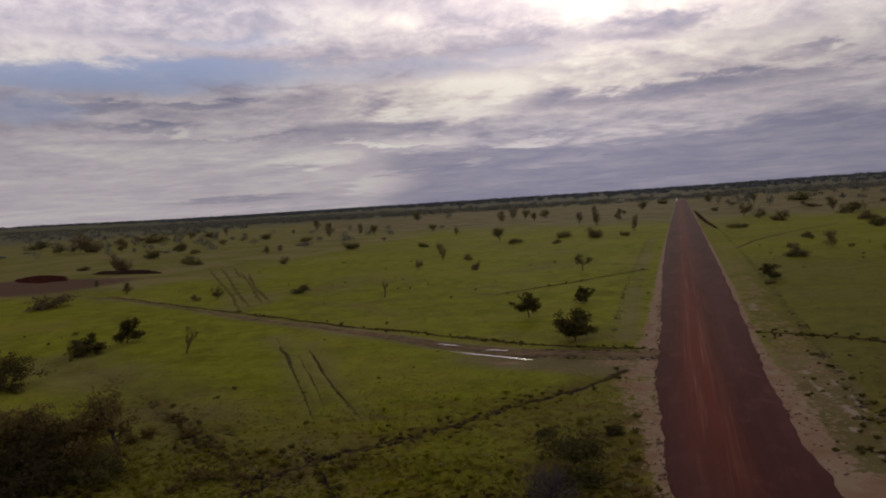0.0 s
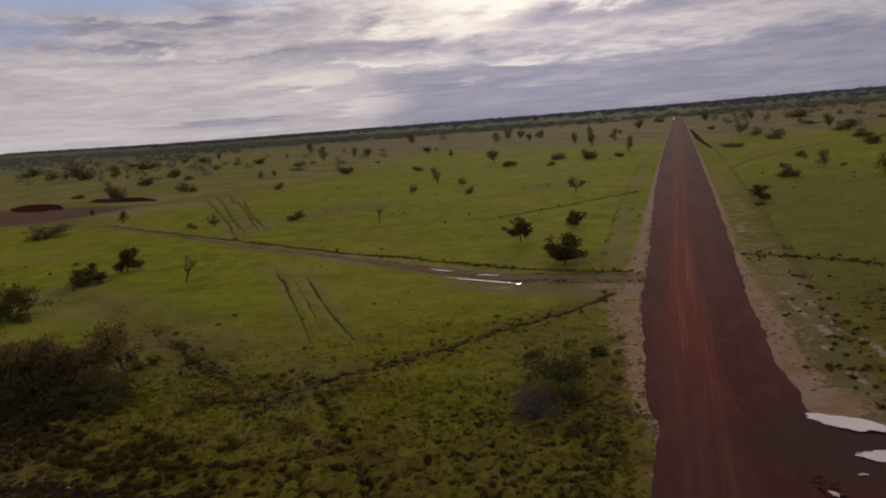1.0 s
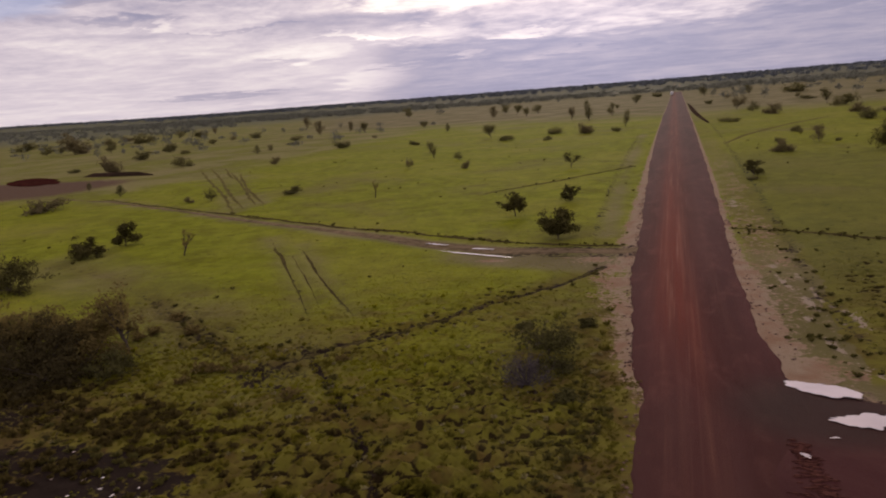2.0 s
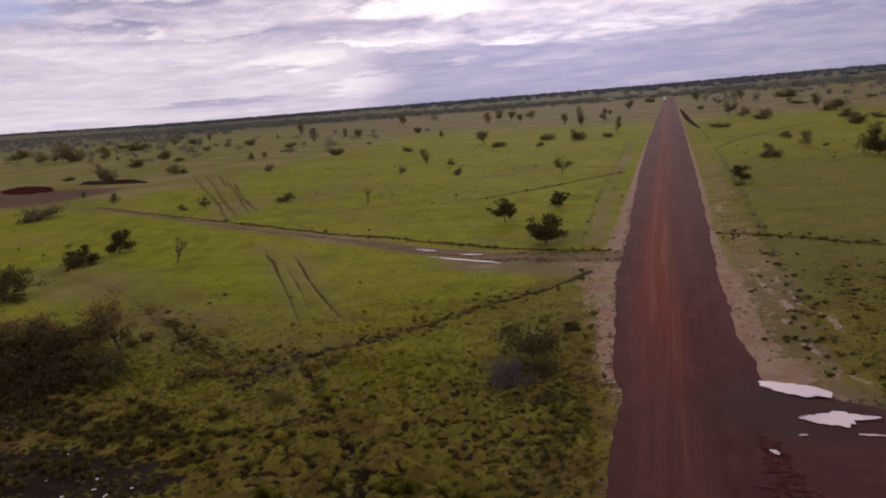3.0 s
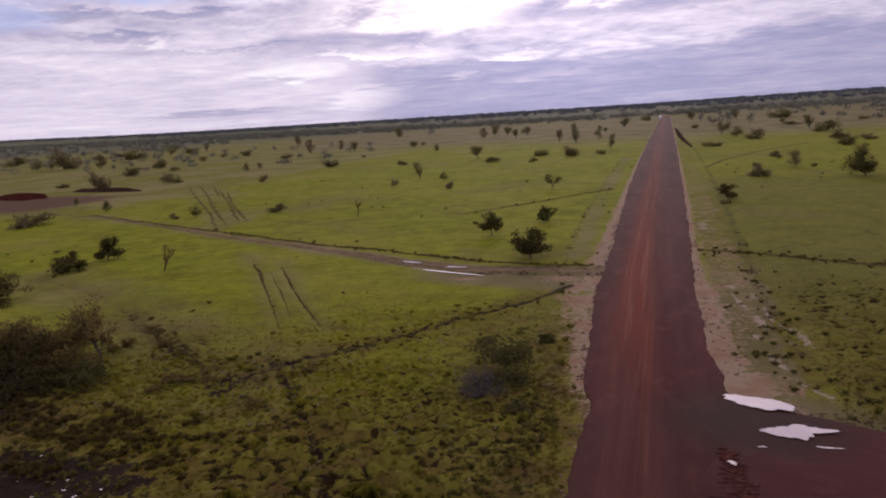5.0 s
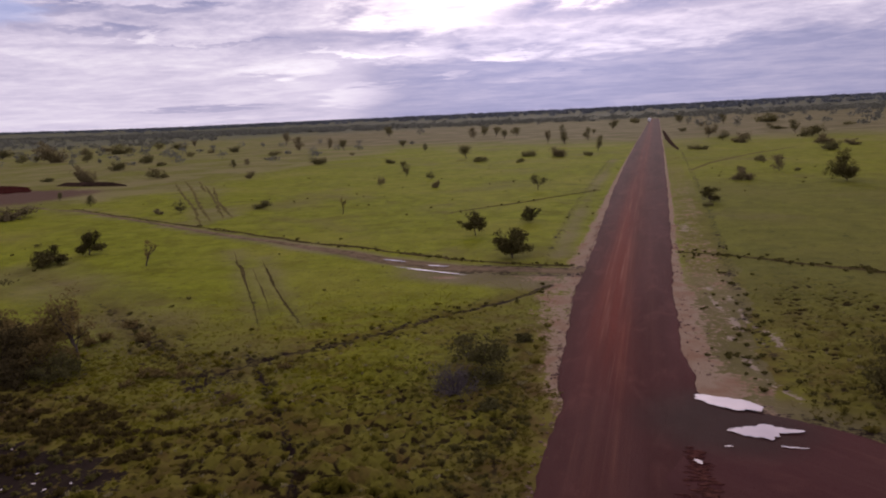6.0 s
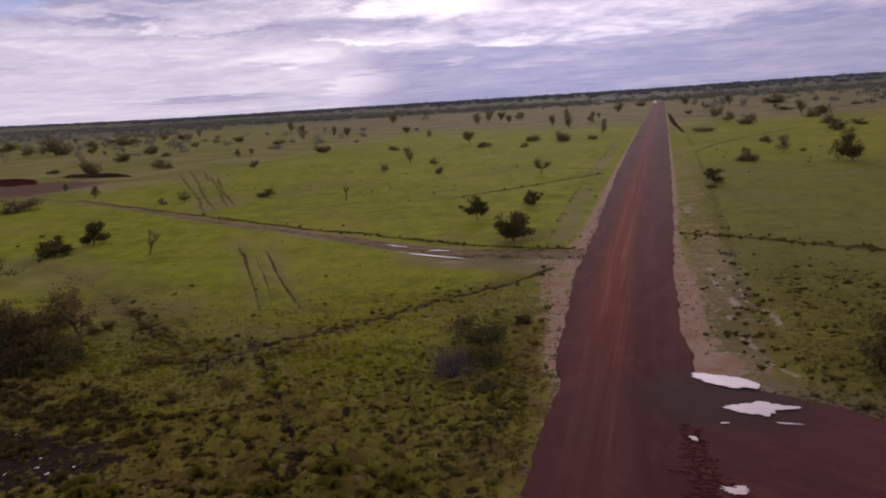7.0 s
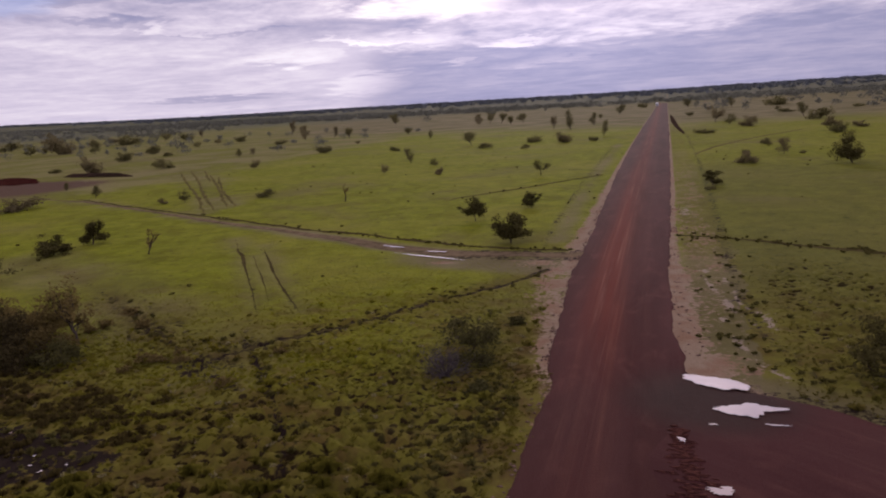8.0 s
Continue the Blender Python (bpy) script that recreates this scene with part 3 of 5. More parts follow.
def land(x, y):
    """The ground's height."""
    x, y = np.asarray(x, float), np.asarray(y, float)
    out = np.clip(off_road(x, y), 0, None)
    far = np.hypot(x, y)
    calm = step(out, 1.0, 14.0) * (1 - step(far, 85, 130))
    z = calm * (0.22 * waves(x, y, 0.06, 3) + 0.07 * waves(x, y, 0.45, 4))
    z = z - 0.10 * step(out, 0.0, 1.2) * (1 - step(out, 3.0, 9.0))
    where = trodden(x, y)
    mask = where > 0.01
    if mask.any():
        crown, tall = lumps(x[mask], y[mask])
        z = z.copy() if z.ndim else np.array(z)
        z[mask] = z[mask] + where[mask] * ((crown * (0.04 + (0.34 + 0.24 * churned(x[mask], y[mask])) * tall ** 1.4) - 0.20 * hoof_holes(x[mask], y[mask])) * (1 - hollow(x[mask], y[mask])) + (0.07 + 0.08 * hollow(x[mask], y[mask])) * waves(x[mask], y[mask], 2.6, 74) + 0.04 * waves(x[mask], y[mask], 6.5, 75))
    z = z * (1 - 0.9 * (from_line(x, y, SIDE_LINE) < 8.0))
    worn = np.clip(0.55 + 0.7 * waves(x, y, 0.7, 64), 0, 1.2)
    z = z - 0.20 * worn * np.exp(-((from_line(x, y, DITCH) / 0.5) ** 2)) - 0.12 * worn * np.exp(-((from_line(x, y, DITCH_WEST) / 0.7) ** 2))
    z = z - 0.14 * worn * np.exp(-((from_line(x, y, HOOF_PATH) / 0.6) ** 2)) - 0.10 * np.exp(-((from_line(x, y, GULLY_LINE) / 0.4) ** 2)) - 0.10 * np.exp(-((from_line(x, y, GULLY_LOWER) / 0.4) ** 2))
    for line in RUT_LINES[:3]:
        z = z - 0.14 * np.exp(-((from_line(x, y, line) / 0.4) ** 2))
    rise = step(far, 900, 3400)
    return z + rise * (2.0 * waves(x, y, 0.0012, 9) + 10.0) + step(far, 1400, 3300) * (10.0 * step(-x / np.maximum(y, 1.0), 0.70, 1.15) + 9.0 * step(x / np.maximum(y, 1.0), -0.05, 0.25))


def spread(fine_from, fine_to, pitch, to_low, to_high, growth):
    """Grid lines that are fine in the middle and widen outwards."""
    mid = list(np.arange(fine_from, fine_to + pitch / 2, pitch))
    d, v, high = pitch, mid[-1], []
    while v < to_high:
        d *= growth
        v += d
        high.append(v)
    d, v, low = pitch, mid[0], []
    while v > to_low:
        d *= growth
        v -= d
        low.append(v)
    return np.array(low[::-1] + mid + high)


def build_ground():
    xs = spread(-40, 24, 0.15, -4300, 4300, 1.085)
    ys = spread(14, 56, 0.15, -1200, 4700, 1.075)
    x, y = np.meshgrid(xs, ys)
    me = mesh_of("ground", np.stack([x, y, land(x, y)], -1).reshape(-1, 3), lattice(len(ys), len(xs)), GROUND)
    smooth(me)
    left, right = road_span(y)
    gl, gr = left - x, x - right
    near = 1 - step(y, 110, 260)
    # sandy shoulders along the road
    width_left = np.interp(y, [10, 26, 33, 40, 47, 58, 64, 72, 100, 128, 240], [0.1, 0.25, 0.8, 1.2, 2.2, 3.2, 1.7, 1.2, 0.9, 0.6, 0.1])
    bare = np.where(gl > -0.6, 0.30 + 0.44 * step(y, 28, 35) + 0.2 * step(y, 60, 70) - 0.30 * (np.clip(gl, 0, None) / np.maximum(width_left, 0.1)) ** 1.5, 0)
    width_right = np.interp(y, [30, 35, 37, 41.8, 45.4, 51, 60, 67, 80, 190, 300], [2.6, 2.6, 2.4, 1.6, 1.7, 2.2, 1.2, 0.8, 0.6, 0.5, 0.2])
    bare = np.maximum(bare, np.where(gr > -0.6, 0.95 - 0.50 * (np.clip(gr, 0, None) / width_right) ** 1.5, 0))
    verge = np.where((gr > 0) & (x < 10.6 + 1.0 * waves(x, y, 0.35, 77)), 0.41 - 0.08 * step(y, 110, 180), 0) * near * (y > 30)
    bare = np.maximum(bare, verge)
    bare = np.maximum(bare, 0.27 * np.exp(-((from_line(x, y, WEST_TRAIL) / 0.8) ** 2)))
    wash = np.minimum.reduce([from_line(x + 0.4 * waves(x, y, 0.9, seed), y, line) for seed, line in ((71, GULLY_LINE), (72, GULLY_LOWER), (82, GULLY_EAST))])
    silt = (0.60 + 0.55 * waves(x, y, 1.9, 70)) * np.exp(-((wash / 0.30) ** 2))
    silt = np.maximum(silt, 0.36 * np.exp(-((wash / 1.0) ** 2)))
    silt = np.maximum(silt, 0.62 * np.exp(-(((x - 8.3) / 0.9) ** 2 + ((y - 90.0) / 7.0) ** 2)))
    bare = np.maximum(bare, 0.45 * np.exp(-(((x + 14.5) / 2.2) ** 2 + ((y - 60.0) / 0.9) ** 2)) * 1.6)
    bare = np.maximum(bare, 0.55 * np.exp(-(((x + 4.0) / 5.0) ** 4 + ((y - 61.0) / 3.0) ** 4)))
    # damp earth: ditches, ruts, the trampled corner and the wet hollow; also shade by the thicket
    mud_and_shade = 0.66 * np.exp(-((from_line(x, y, DITCH) / 0.6) ** 2))
    mud_and_shade = np.maximum(mud_and_shade, 0.47 * np.exp(-((from_line(x, y, DITCH_WEST[:4]) / 1.1) ** 2)))
    mud_and_shade = np.maximum(mud_and_shade, 0.46 * np.exp(-((from_line(x, y, DITCH_WEST[3:]) / 0.5) ** 2)))
    mud_and_shade = np.maximum(mud_and_shade, 0.58 * np.exp(-((from_line(x, y, [(-22.0, 30.4), (-19.5, 29.9), (-17.6, 28.5)]) / 0.8) ** 2)))
    for line in RUT_LINES[:2]:
        mud_and_shade = np.maximum(mud_and_shade, 0.42 * np.exp(-((from_line(x, y, line) / 0.45) ** 2)))
    mud_and_shade = np.maximum(mud_and_shade, 0.45 * np.exp(-((from_line(x, y, VERGE_LINE) / 1.1) ** 2)))
    mud_and_shade = np.maximum(mud_and_shade, 0.62 * np.exp(-(((x + 21.5) / 3.2) ** 2 + ((y - 31.5) / 2.2) ** 2)))
    mud_and_shade = np.maximum(mud_and_shade, (0.74 + 0.25 * waves(x, y, 1.6, 43)) * hollow(x, y))
    # shade under the thicket, put into the earth's colour as a dark oval
    mud_and_shade = np.maximum(mud_and_shade, 0.56 * np.exp(-(((x + 33) / 8.0) ** 2 + ((y - 24.5) / 4.5) ** 2)))
    mud_and_shade = np.maximum(mud_and_shade, 0.5 * (from_line(x, y, TRACK_LINE[:4]) < 2.6) * (x < 0))
    bare = np.maximum(bare, 0.46 * np.exp(-((from_line(x, y, TRACK_LINE) / np.interp(x, [-40, -15], [0.7, 1.3])) ** 2)))
    mud_and_shade = np.maximum(mud_and_shade, 0.60 * np.exp(-((from_line(x, y, HOOF_PATH) / 0.45) ** 2)))
    scuff = np.minimum.reduce([from_line(x, y, line) for line in RUT_LINES])
    dry_scuff = (0.45 + 0.25 * step(y, 80, 95)) * np.exp(-((scuff / 2.2) ** 2))
    side = from_line(x, y, SIDE_LINE)
    mud_and_shade = np.maximum(mud_and_shade, 0.50 * np.exp(-(((side - 7.2) / 1.8) ** 2)) * (x > 9))
    # bare red earth round the borrow pit
    red = 0.92 * np.exp(-(((x + 161) / 39) ** 4 + ((y - 134) / 22) ** 4)) * (1 - step(x, -138, -104))
    # dry grass
    dry = step(y + 0.10 * x + 25 * waves(x, y, 0.02, 33), 250, 400) * (0.95 - 0.45 * step(-x - 0.45 * y, 0, 90)) + 0.5 * step(from_line(x, y, DITCH_WEST), 12, 2)
    dry = np.maximum(dry, dry_scuff)
    dry = np.maximum(dry, 0.75 * (1 - step(from_line(x, y, TRACK_LINE), 1.0, 3.2)))
    dry = np.maximum(dry, 0.6 * step(x, -90, -125) * step(y, 100, 120))
    dry = np.maximum(dry, (0.8 - 0.45 * step(y, 50, 70)) * ((gr > 0) & (x < 11.4 + 1.3 * waves(x, y, 0.3, 78))) * near * (y > 30))
    dry = np.maximum(dry, 0.60 * np.exp(-((from_line(x, y, WEST_TRAIL) / 1.8) ** 2)))
    mud_and_shade = np.maximum(mud_and_shade, 0.43 * np.exp(-((from_line(x + 1.4, y, WEST_TRAIL) / 0.9) ** 2)))
    dry = np.maximum(dry, 0.95 * np.exp(-(((x + 10.0) / 11.0) ** 4 + ((y - 60.0 - 0.25 * np.clip(-x - 8, 0, 20)) / 4.2) ** 4)))
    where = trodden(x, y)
    # bare soil and the shade between hummocks and in holes, both for the colour
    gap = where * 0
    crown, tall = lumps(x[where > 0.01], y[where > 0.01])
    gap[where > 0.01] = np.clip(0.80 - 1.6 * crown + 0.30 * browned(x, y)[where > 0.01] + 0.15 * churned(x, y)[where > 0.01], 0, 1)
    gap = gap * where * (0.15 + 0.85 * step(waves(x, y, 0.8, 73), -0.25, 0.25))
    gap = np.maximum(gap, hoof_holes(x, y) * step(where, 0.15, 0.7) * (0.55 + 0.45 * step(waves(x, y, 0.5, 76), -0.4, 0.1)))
    dry = np.maximum(dry, 0.9 * np.exp(-(((side - 7.5) / 2.2) ** 2)) * (x > 8))
    for name, values in (("bare", bare), ("mud_and_shade", mud_and_shade), ("red", red), ("dry", dry), ("dull", dulled(x, y)), ("rough", 0.75 * (1 - step(np.hypot(x, y), 26, 66))), ("gap", gap), ("worn", browned(x, y)), ("silt", silt), ("scrub", step(np.hypot(x, y) + 60 * waves(x, y, 0.012, 79) - 0.35 * x, 800, 1250))):
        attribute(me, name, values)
    return tagged(new("ground", me), "flat green savanna grassland with bare sandy shoulders", "ground", kind="structure")


def wet_at(x, y):
    """Soaked earth round the junction."""
    pool = 1.0 * np.exp(-(((x - 8.0) / 5.0) ** 2 + ((y - 30.8) / 4.6) ** 2) ** 1.2)
    return np.maximum(pool, 0.42 * (1 - step(y, 26, 42)))


def build_road():
    ys = spread(14, 90, 0.4, -80, 860, 1.06)
    u = np.linspace(-1, 1, 61)
    yy, uu = np.meshgrid(ys, u, indexing="ij")
    left, right = road_span(yy)
    edge = (0.2 * waves(yy, yy * 0, 0.9, 11) + 0.10 * waves(yy, yy * 0, 0.22, 13)) * (uu < 0) + 0.22 * waves(yy, yy * 0, 0.8, 12) * (uu > 0)
    x = (left + right) / 2 + uu * ((right - left) / 2 + edge)
    crown = 0.10 * (1 - uu ** 2) + 0.05
    z = crown - 0.03 * np.exp(-(((np.abs(uu + 0.1) - 0.24) / 0.07) ** 2)) - 0.12 * (np.abs(uu) > 0.99)
    z = z + land(0 * yy + 2.3, yy)
    me = smooth(mesh_of("road", np.stack([x, yy, z], -1).reshape(-1, 3), lattice(len(ys), len(u)), ROAD))
    lane = (x - np.interp(yy, [-80, 20, 33, 47, 62, 100, 300, 3200], [3.6, 3.55, 3.3, 2.6, 2.3, 2.3, 2.4, 2.4])) / 3.9
    streak = np.exp(-(((lane + 0.26) / 0.42) ** 2)) * (0.15 + 0.85 * step(yy, 29, 47)) * (1 - 0.45 * step(yy, 80, 200))
    attribute(me, "streak", streak)
    tracks = sum(a * np.exp(-(((lane - u0 - 0.02 * waves(yy, yy * 0, 0.04, 14)) / b) ** 2)) for u0, a, b in ((-0.42, 0.75, 0.075), (-0.08, 0.9, 0.07), (0.05, 0.3, 0.05), (0.45, 0.2, 0.08)))
    pale = sum(np.exp(-(((lane - u0) / 0.05) ** 2)) for u0 in (-0.59, -0.12)) * 0.55 * step(yy, 21, 27) * (1 - step(yy, 36, 42)) * np.clip(0.6 + 0.7 * waves(yy, uu * 4, 0.3, 16), 0, 1)
    attribute(me, "tracks", tracks * (0.30 + 0.70 * step(yy, 34, 44) * (1 - 0.8 * step(yy, 66, 110))) * np.clip(0.55 + 0.6 * waves(yy, uu * 3, 0.16, 15), 0, 1) + pale)
    attribute(me, "wet", wet_at(x, yy))
    return tagged(new("road", me), "straight red dirt road with orange wheel streaks", "road", kind="structure")


def ribbon(name, line, half, z, mat, label, seed, ragged=0.3, cols=9, wander=0.0, category="road"):
    """A strip of earth laid along a line."""
    pts = []
    for a, b in zip(line[:-1], line[1:]):
        steps = max(2, int(math.dist(a, b) / 0.6))
        pts += [(a[0] + (b[0] - a[0]) * k / steps, a[1] + (b[1] - a[1]) * k / steps) for k in range(steps)]
    pts = np.array(pts + [line[-1]])
    for _ in range(6):
        pts[1:-1] = (pts[:-2] + 2 * pts[1:-1] + pts[2:]) / 4
    t = np.gradient(pts, axis=0)
    t /= np.linalg.norm(t, axis=1)[:, None]
    side = np.stack([-t[:, 1], t[:, 0]], -1)
    run = np.arange(len(pts)) * 0.6
    pts = pts + side * (wander * waves(run, run * 0, 0.35, seed + 7))[:, None]
    wide = np.interp(np.linspace(0, 1, len(pts)), np.linspace(0, 1, len(half)), half)
    u = np.linspace(-1, 1, cols)
    rag = 1 + ragged * np.where(u[None] < 0, waves(run, run * 0, 0.7, seed)[:, None], waves(run, run * 0, 0.8, seed + 1)[:, None])
    xy = pts[:, None] + side[:, None] * (u[None] * wide[:, None] * rag)[..., None]
    zz = land(xy[..., 0], xy[..., 1]) + z * (1 - u[None] ** 4) + 0.02 * waves(xy[..., 0], xy[..., 1], 2.0, seed)
    zz = zz - 0.10 * (np.abs(u[None]) > 0.99)
    me = smooth(mesh_of(name, np.concatenate([xy, zz[..., None]], -1).reshape(-1, 3), lattice(len(pts), cols), mat))
    attribute(me, "streak", 0.7 * step(xy[..., 0], 9, 20))
    attribute(me, "wet", wet_at(xy[..., 0], xy[..., 1]))
    return tagged(new(name, me), label, category, kind="structure")


build_ground()
build_road()
ribbon("side_road", SIDE_LINE, [7.6, 7.2, 6.7, 6.4, 6.4], 0.135, SIDE, "wet dark red dirt side road joining the main road", 21, 0.07, 17)
for k, line in enumerate(RUT_LINES):
    ribbon("wheel_rut", line, [0.06, 0.27, 0.26, 0.10, 0.05, 0.02] if k == 0 else [0.03, 0.15, 0.20, 0.18, 0.10, 0.02] if k == 1 else [0.02, 0.05, 0.08, 0.05, 0.02] if k == 2 else [0.15, 0.50, 0.42, 0.58, 0.20], 0.04, RUT if k < 3 else WORN_GRASS, "dark worn wheel rut through the grass", 50 + 2 * k, 1.3 if k < 3 else 0.9, 5, 0.10 if k < 3 else 0.25, category="wheel rut")
ribbon("ditch_bed", DITCH, [0.30, 0.16, 0.12, 0.26, 0.14, 0.20, 0.10], 0.02, RUT, "dark eroded ditch running through rough grass", 80, 1.5, 5, 0.3, category="ditch")
ribbon("ditch_edge", FIELD_LINE, [0.25, 0.60, 0.55, 0.4], 0.05, RUT, "dark shallow ditch across the green field", 70, 0.9, 5, category="ditch")
ribbon("ditch_edge", RIGHT_LINE, [0.20, 0.7, 0.3, 0.8, 0.4], 0.06, RUT, "dark broken ditch line across the field by the road", 74, 1.2, 5, 0.35, category="ditch")
ribbon("field_track", EAST_TRACK, [0.6, 0.9, 0.9, 0.7], 0.06, WORN_GRASS, "faint brown track leaving the road", 76, 0.5, 5)
ribbon("ditch_edge", TRACK_EDGE, [0.35, 0.55, 0.50, 0.46, 0.36, 0.3], 0.07, RUT, "dark overgrown bank along the track", 72, 1.1, 5, 0.4, category="ditch")
ribbon("track", TRACK_LINE, [1.3, 1.7, 1.1, 0.7, 0.6, 0.55, 0.5, 0.45, 0.4, 0.3], 0.05, TRACK, "muddy pale dirt track crossing the grassland", 31, 0.35)


def puddle(x, y, a, b, turn, z, seed, label, rough=0.24, fat=0.0, lens=0.0):
    """Standing water with an uneven shore."""
    r = random.Random(seed)
    bm = bmesh.new()
    ph = [r.uniform(0, 6.28) for _ in range(18)]
    ring = []
    for k in range(160):
        w = k / 160 * math.tau
        s = 1 + sum(rough / (i + 1) ** 0.75 * math.sin((i + 2) * w + ph[i]) for i in range(18))
        px, py = a * s * math.cos(w), b * s * math.sin(w) * (1 + fat * math.cos(w))
        # a lens tapers to its tips; the far shore bulges one way, the near shore the other
        py *= abs(math.sin(w)) ** lens * (1 + 0.35 * lens * math.cos(w) * (1 if math.sin(w) > 0 else -1))
        ring.append(bm.verts.new((px * math.cos(turn) - py * math.sin(turn), px * math.sin(turn) + py * math.cos(turn), 0)))
    bm.faces.new(ring)
    me = bpy.data.meshes.new("puddle")
    bm.to_mesh(me)
    bm.free()
    me.materials.append(WATER)
    ob = new("puddle", me)
    ob.matrix_world = pose(x, y, float(land(x, y)) + z)
    return tagged(ob, label, "puddle", group="puddles")


puddle(8.22, 33.20, 1.68, 0.80, radians(-29), 0.13, 1, "long pale puddle at the edge of the road", 0.10, 0.0, 0.9)
puddle(9.36, 29.95, 1.38, 0.66, radians(0), 0.17, 2, "pale puddle lying across the side road", 0.19, 0.1, 0.4)
puddle(7.80, 28.10, 0.15, 0.08, 0.2, 0.17, 3, "tiny puddle on wet red dirt")
puddle(10.50, 28.50, 0.42, 0.09, 0.0, 0.17, 4, "thin streak of water on red dirt")
puddle(6.42, 26.25, 0.24, 0.12, -0.6, 0.24, 5, "tiny puddle beside broken red clods")
puddle(7.78, 22.40, 0.55, 0.24, 0.0, 0.17, 6, "small pale puddle on red dirt")
puddle(-16.94, 62.57, 3.1, 0.19, radians(-19), 0.10, 7, "long shining puddle on the muddy track")
puddle(-22.53, 67.24, 1.1, 0.19, radians(-21), 0.10, 8, "short shining puddle on the muddy track")
puddle(-17.03, 65.04, 1.1, 0.16, radians(-4), 0.10, 9, "small shining puddle on the muddy track")
for k, (px, py) in enumerate(((-22.6, 19.8), (-22.0, 19.0), (-23.4, 19.5), (-24.9, 19.2), (-25.8, 21.4), (-21.0, 18.6), (-20.3, 19.4), (-23.0, 18.2))):
    puddle(px, py, 0.07 + 0.02 * (k % 3), 0.05, 0.3 * k, 0.05, 20 + k, "small glint of water in a wet dark hollow")


# ---- trees ----
def tube(path, radii, sides=6):
    """Rings along a path, closed at the tip: places and triangles."""
    path = np.array(path, float)
    verts, tris = [], []
    for k, (p, r) in enumerate(zip(path, radii)):
        d = path[min(k + 1, len(path) - 1)] - path[max(k - 1, 0)]
        d /= np.linalg.norm(d) + 1e-9
        a = np.cross(d, (0.3, 0.9, 0.1))
        a /= np.linalg.norm(a) + 1e-9
        b = np.cross(d, a)
        for j in range(sides):
            w = j / sides * math.tau
            verts.append(p + r * (math.cos(w) * a + math.sin(w) * b))
    for k in range(len(path) - 1):
        for j in range(sides):
            q, n = k * sides, (j + 1) % sides
            tris += [(q + j, q + n, q + sides + n), (q + j, q + sides + n, q + sides + j)]
    return np.array(verts), np.array(tris)


def join(pieces):
    verts, tris, n = [], [], 0
    for v, f in pieces:
        verts.append(v)
        tris.append(f + n)
        n += len(v)
    return np.concatenate(verts), np.concatenate(tris)


def leaves(centres, spread_by, size, r, flat=0.75):
    """A pointed leaf of two triangles for each centre, turned at random."""
    n = len(centres)
    c = centres + r.normal(0, spread_by, (n, 3))
    a = r.normal(0, 1, (n, 3))
    a[:, 2] *= flat
    a /= np.linalg.norm(a, axis=1)[:, None]
    b = np.cross(a, r.normal(0, 1, (n, 3)))
    b /= np.linalg.norm(b, axis=1)[:, None] + 1e-9
    s = size * r.uniform(0.6, 1.4, (n, 1))
    verts = np.stack([c - a * s, c + b * s * 0.45, c + a * s, c - b * s * 0.45], 1).reshape(-1, 3)
    base = np.arange(n)[:, None] * 4
    tris = np.concatenate([base + [0, 1, 2], base + [0, 2, 3]])
    return verts, tris


def limbs(height, width, seed, stem, count, bare_tips=False):
    """A leaning trunk and its limbs; gives the wood and the limb ends."""
    r = np.random.RandomState(seed)
    lean = r.normal(0, 0.10 * height, 2)
    path = [np.array([lean[0] * t * t, lean[1] * t * t, height * stem * t - 0.15 * (t == 0)]) + (r.normal(0, 0.015 * height, 3) if t else 0) for t in np.linspace(0, 1, 5)]
    girth = 0.020 * height + 0.03
    wood, ends = [tube(path, np.linspace(girth, girth * 0.62, 5), 7)], []
    for k in range(count):
        w = k / count * math.tau + r.uniform(-0.4, 0.4)
        rise = r.uniform(0.05, 0.95)
        reach = width * 0.5 * math.sqrt(max(0.05, 1 - (rise - 0.30) ** 2 * 2.0)) * r.uniform(0.5, 0.95)
        start = path[r.randint(2, 5)]
        end = np.array([path[-1][0] + math.cos(w) * reach, path[-1][1] + math.sin(w) * reach, height * (stem + (1 - stem) * rise)])
        bend = (start + end) / 2 + np.array([math.cos(w) * reach * 0.15, math.sin(w) * reach * 0.15, -0.05 * height])
        mid = (start + 2 * bend + end) / 4 + r.normal(0, 0.03 * height, 3)
        wood.append(tube([start, (start + mid) / 2, mid, (mid + end) / 2, end], np.linspace(girth * 0.5, girth * 0.10, 5), 5))
        for _ in range(3):
            tip = end + r.normal(0, 0.09 * width, 3)
            wood.append(tube([mid, (mid + tip) / 2 + r.normal(0, 0.02 * height, 3), tip], [girth * 0.22, girth * 0.14, girth * 0.05], 4))
            ends.append(tip)
        ends += [end, mid * 0.35 + end * 0.65, mid, mid * 0.7 + end * 0.3]
    ends.append(path[-1] + np.array([0, 0, (1 - stem) * height * 0.8]))
    return join(wood), np.array(ends)


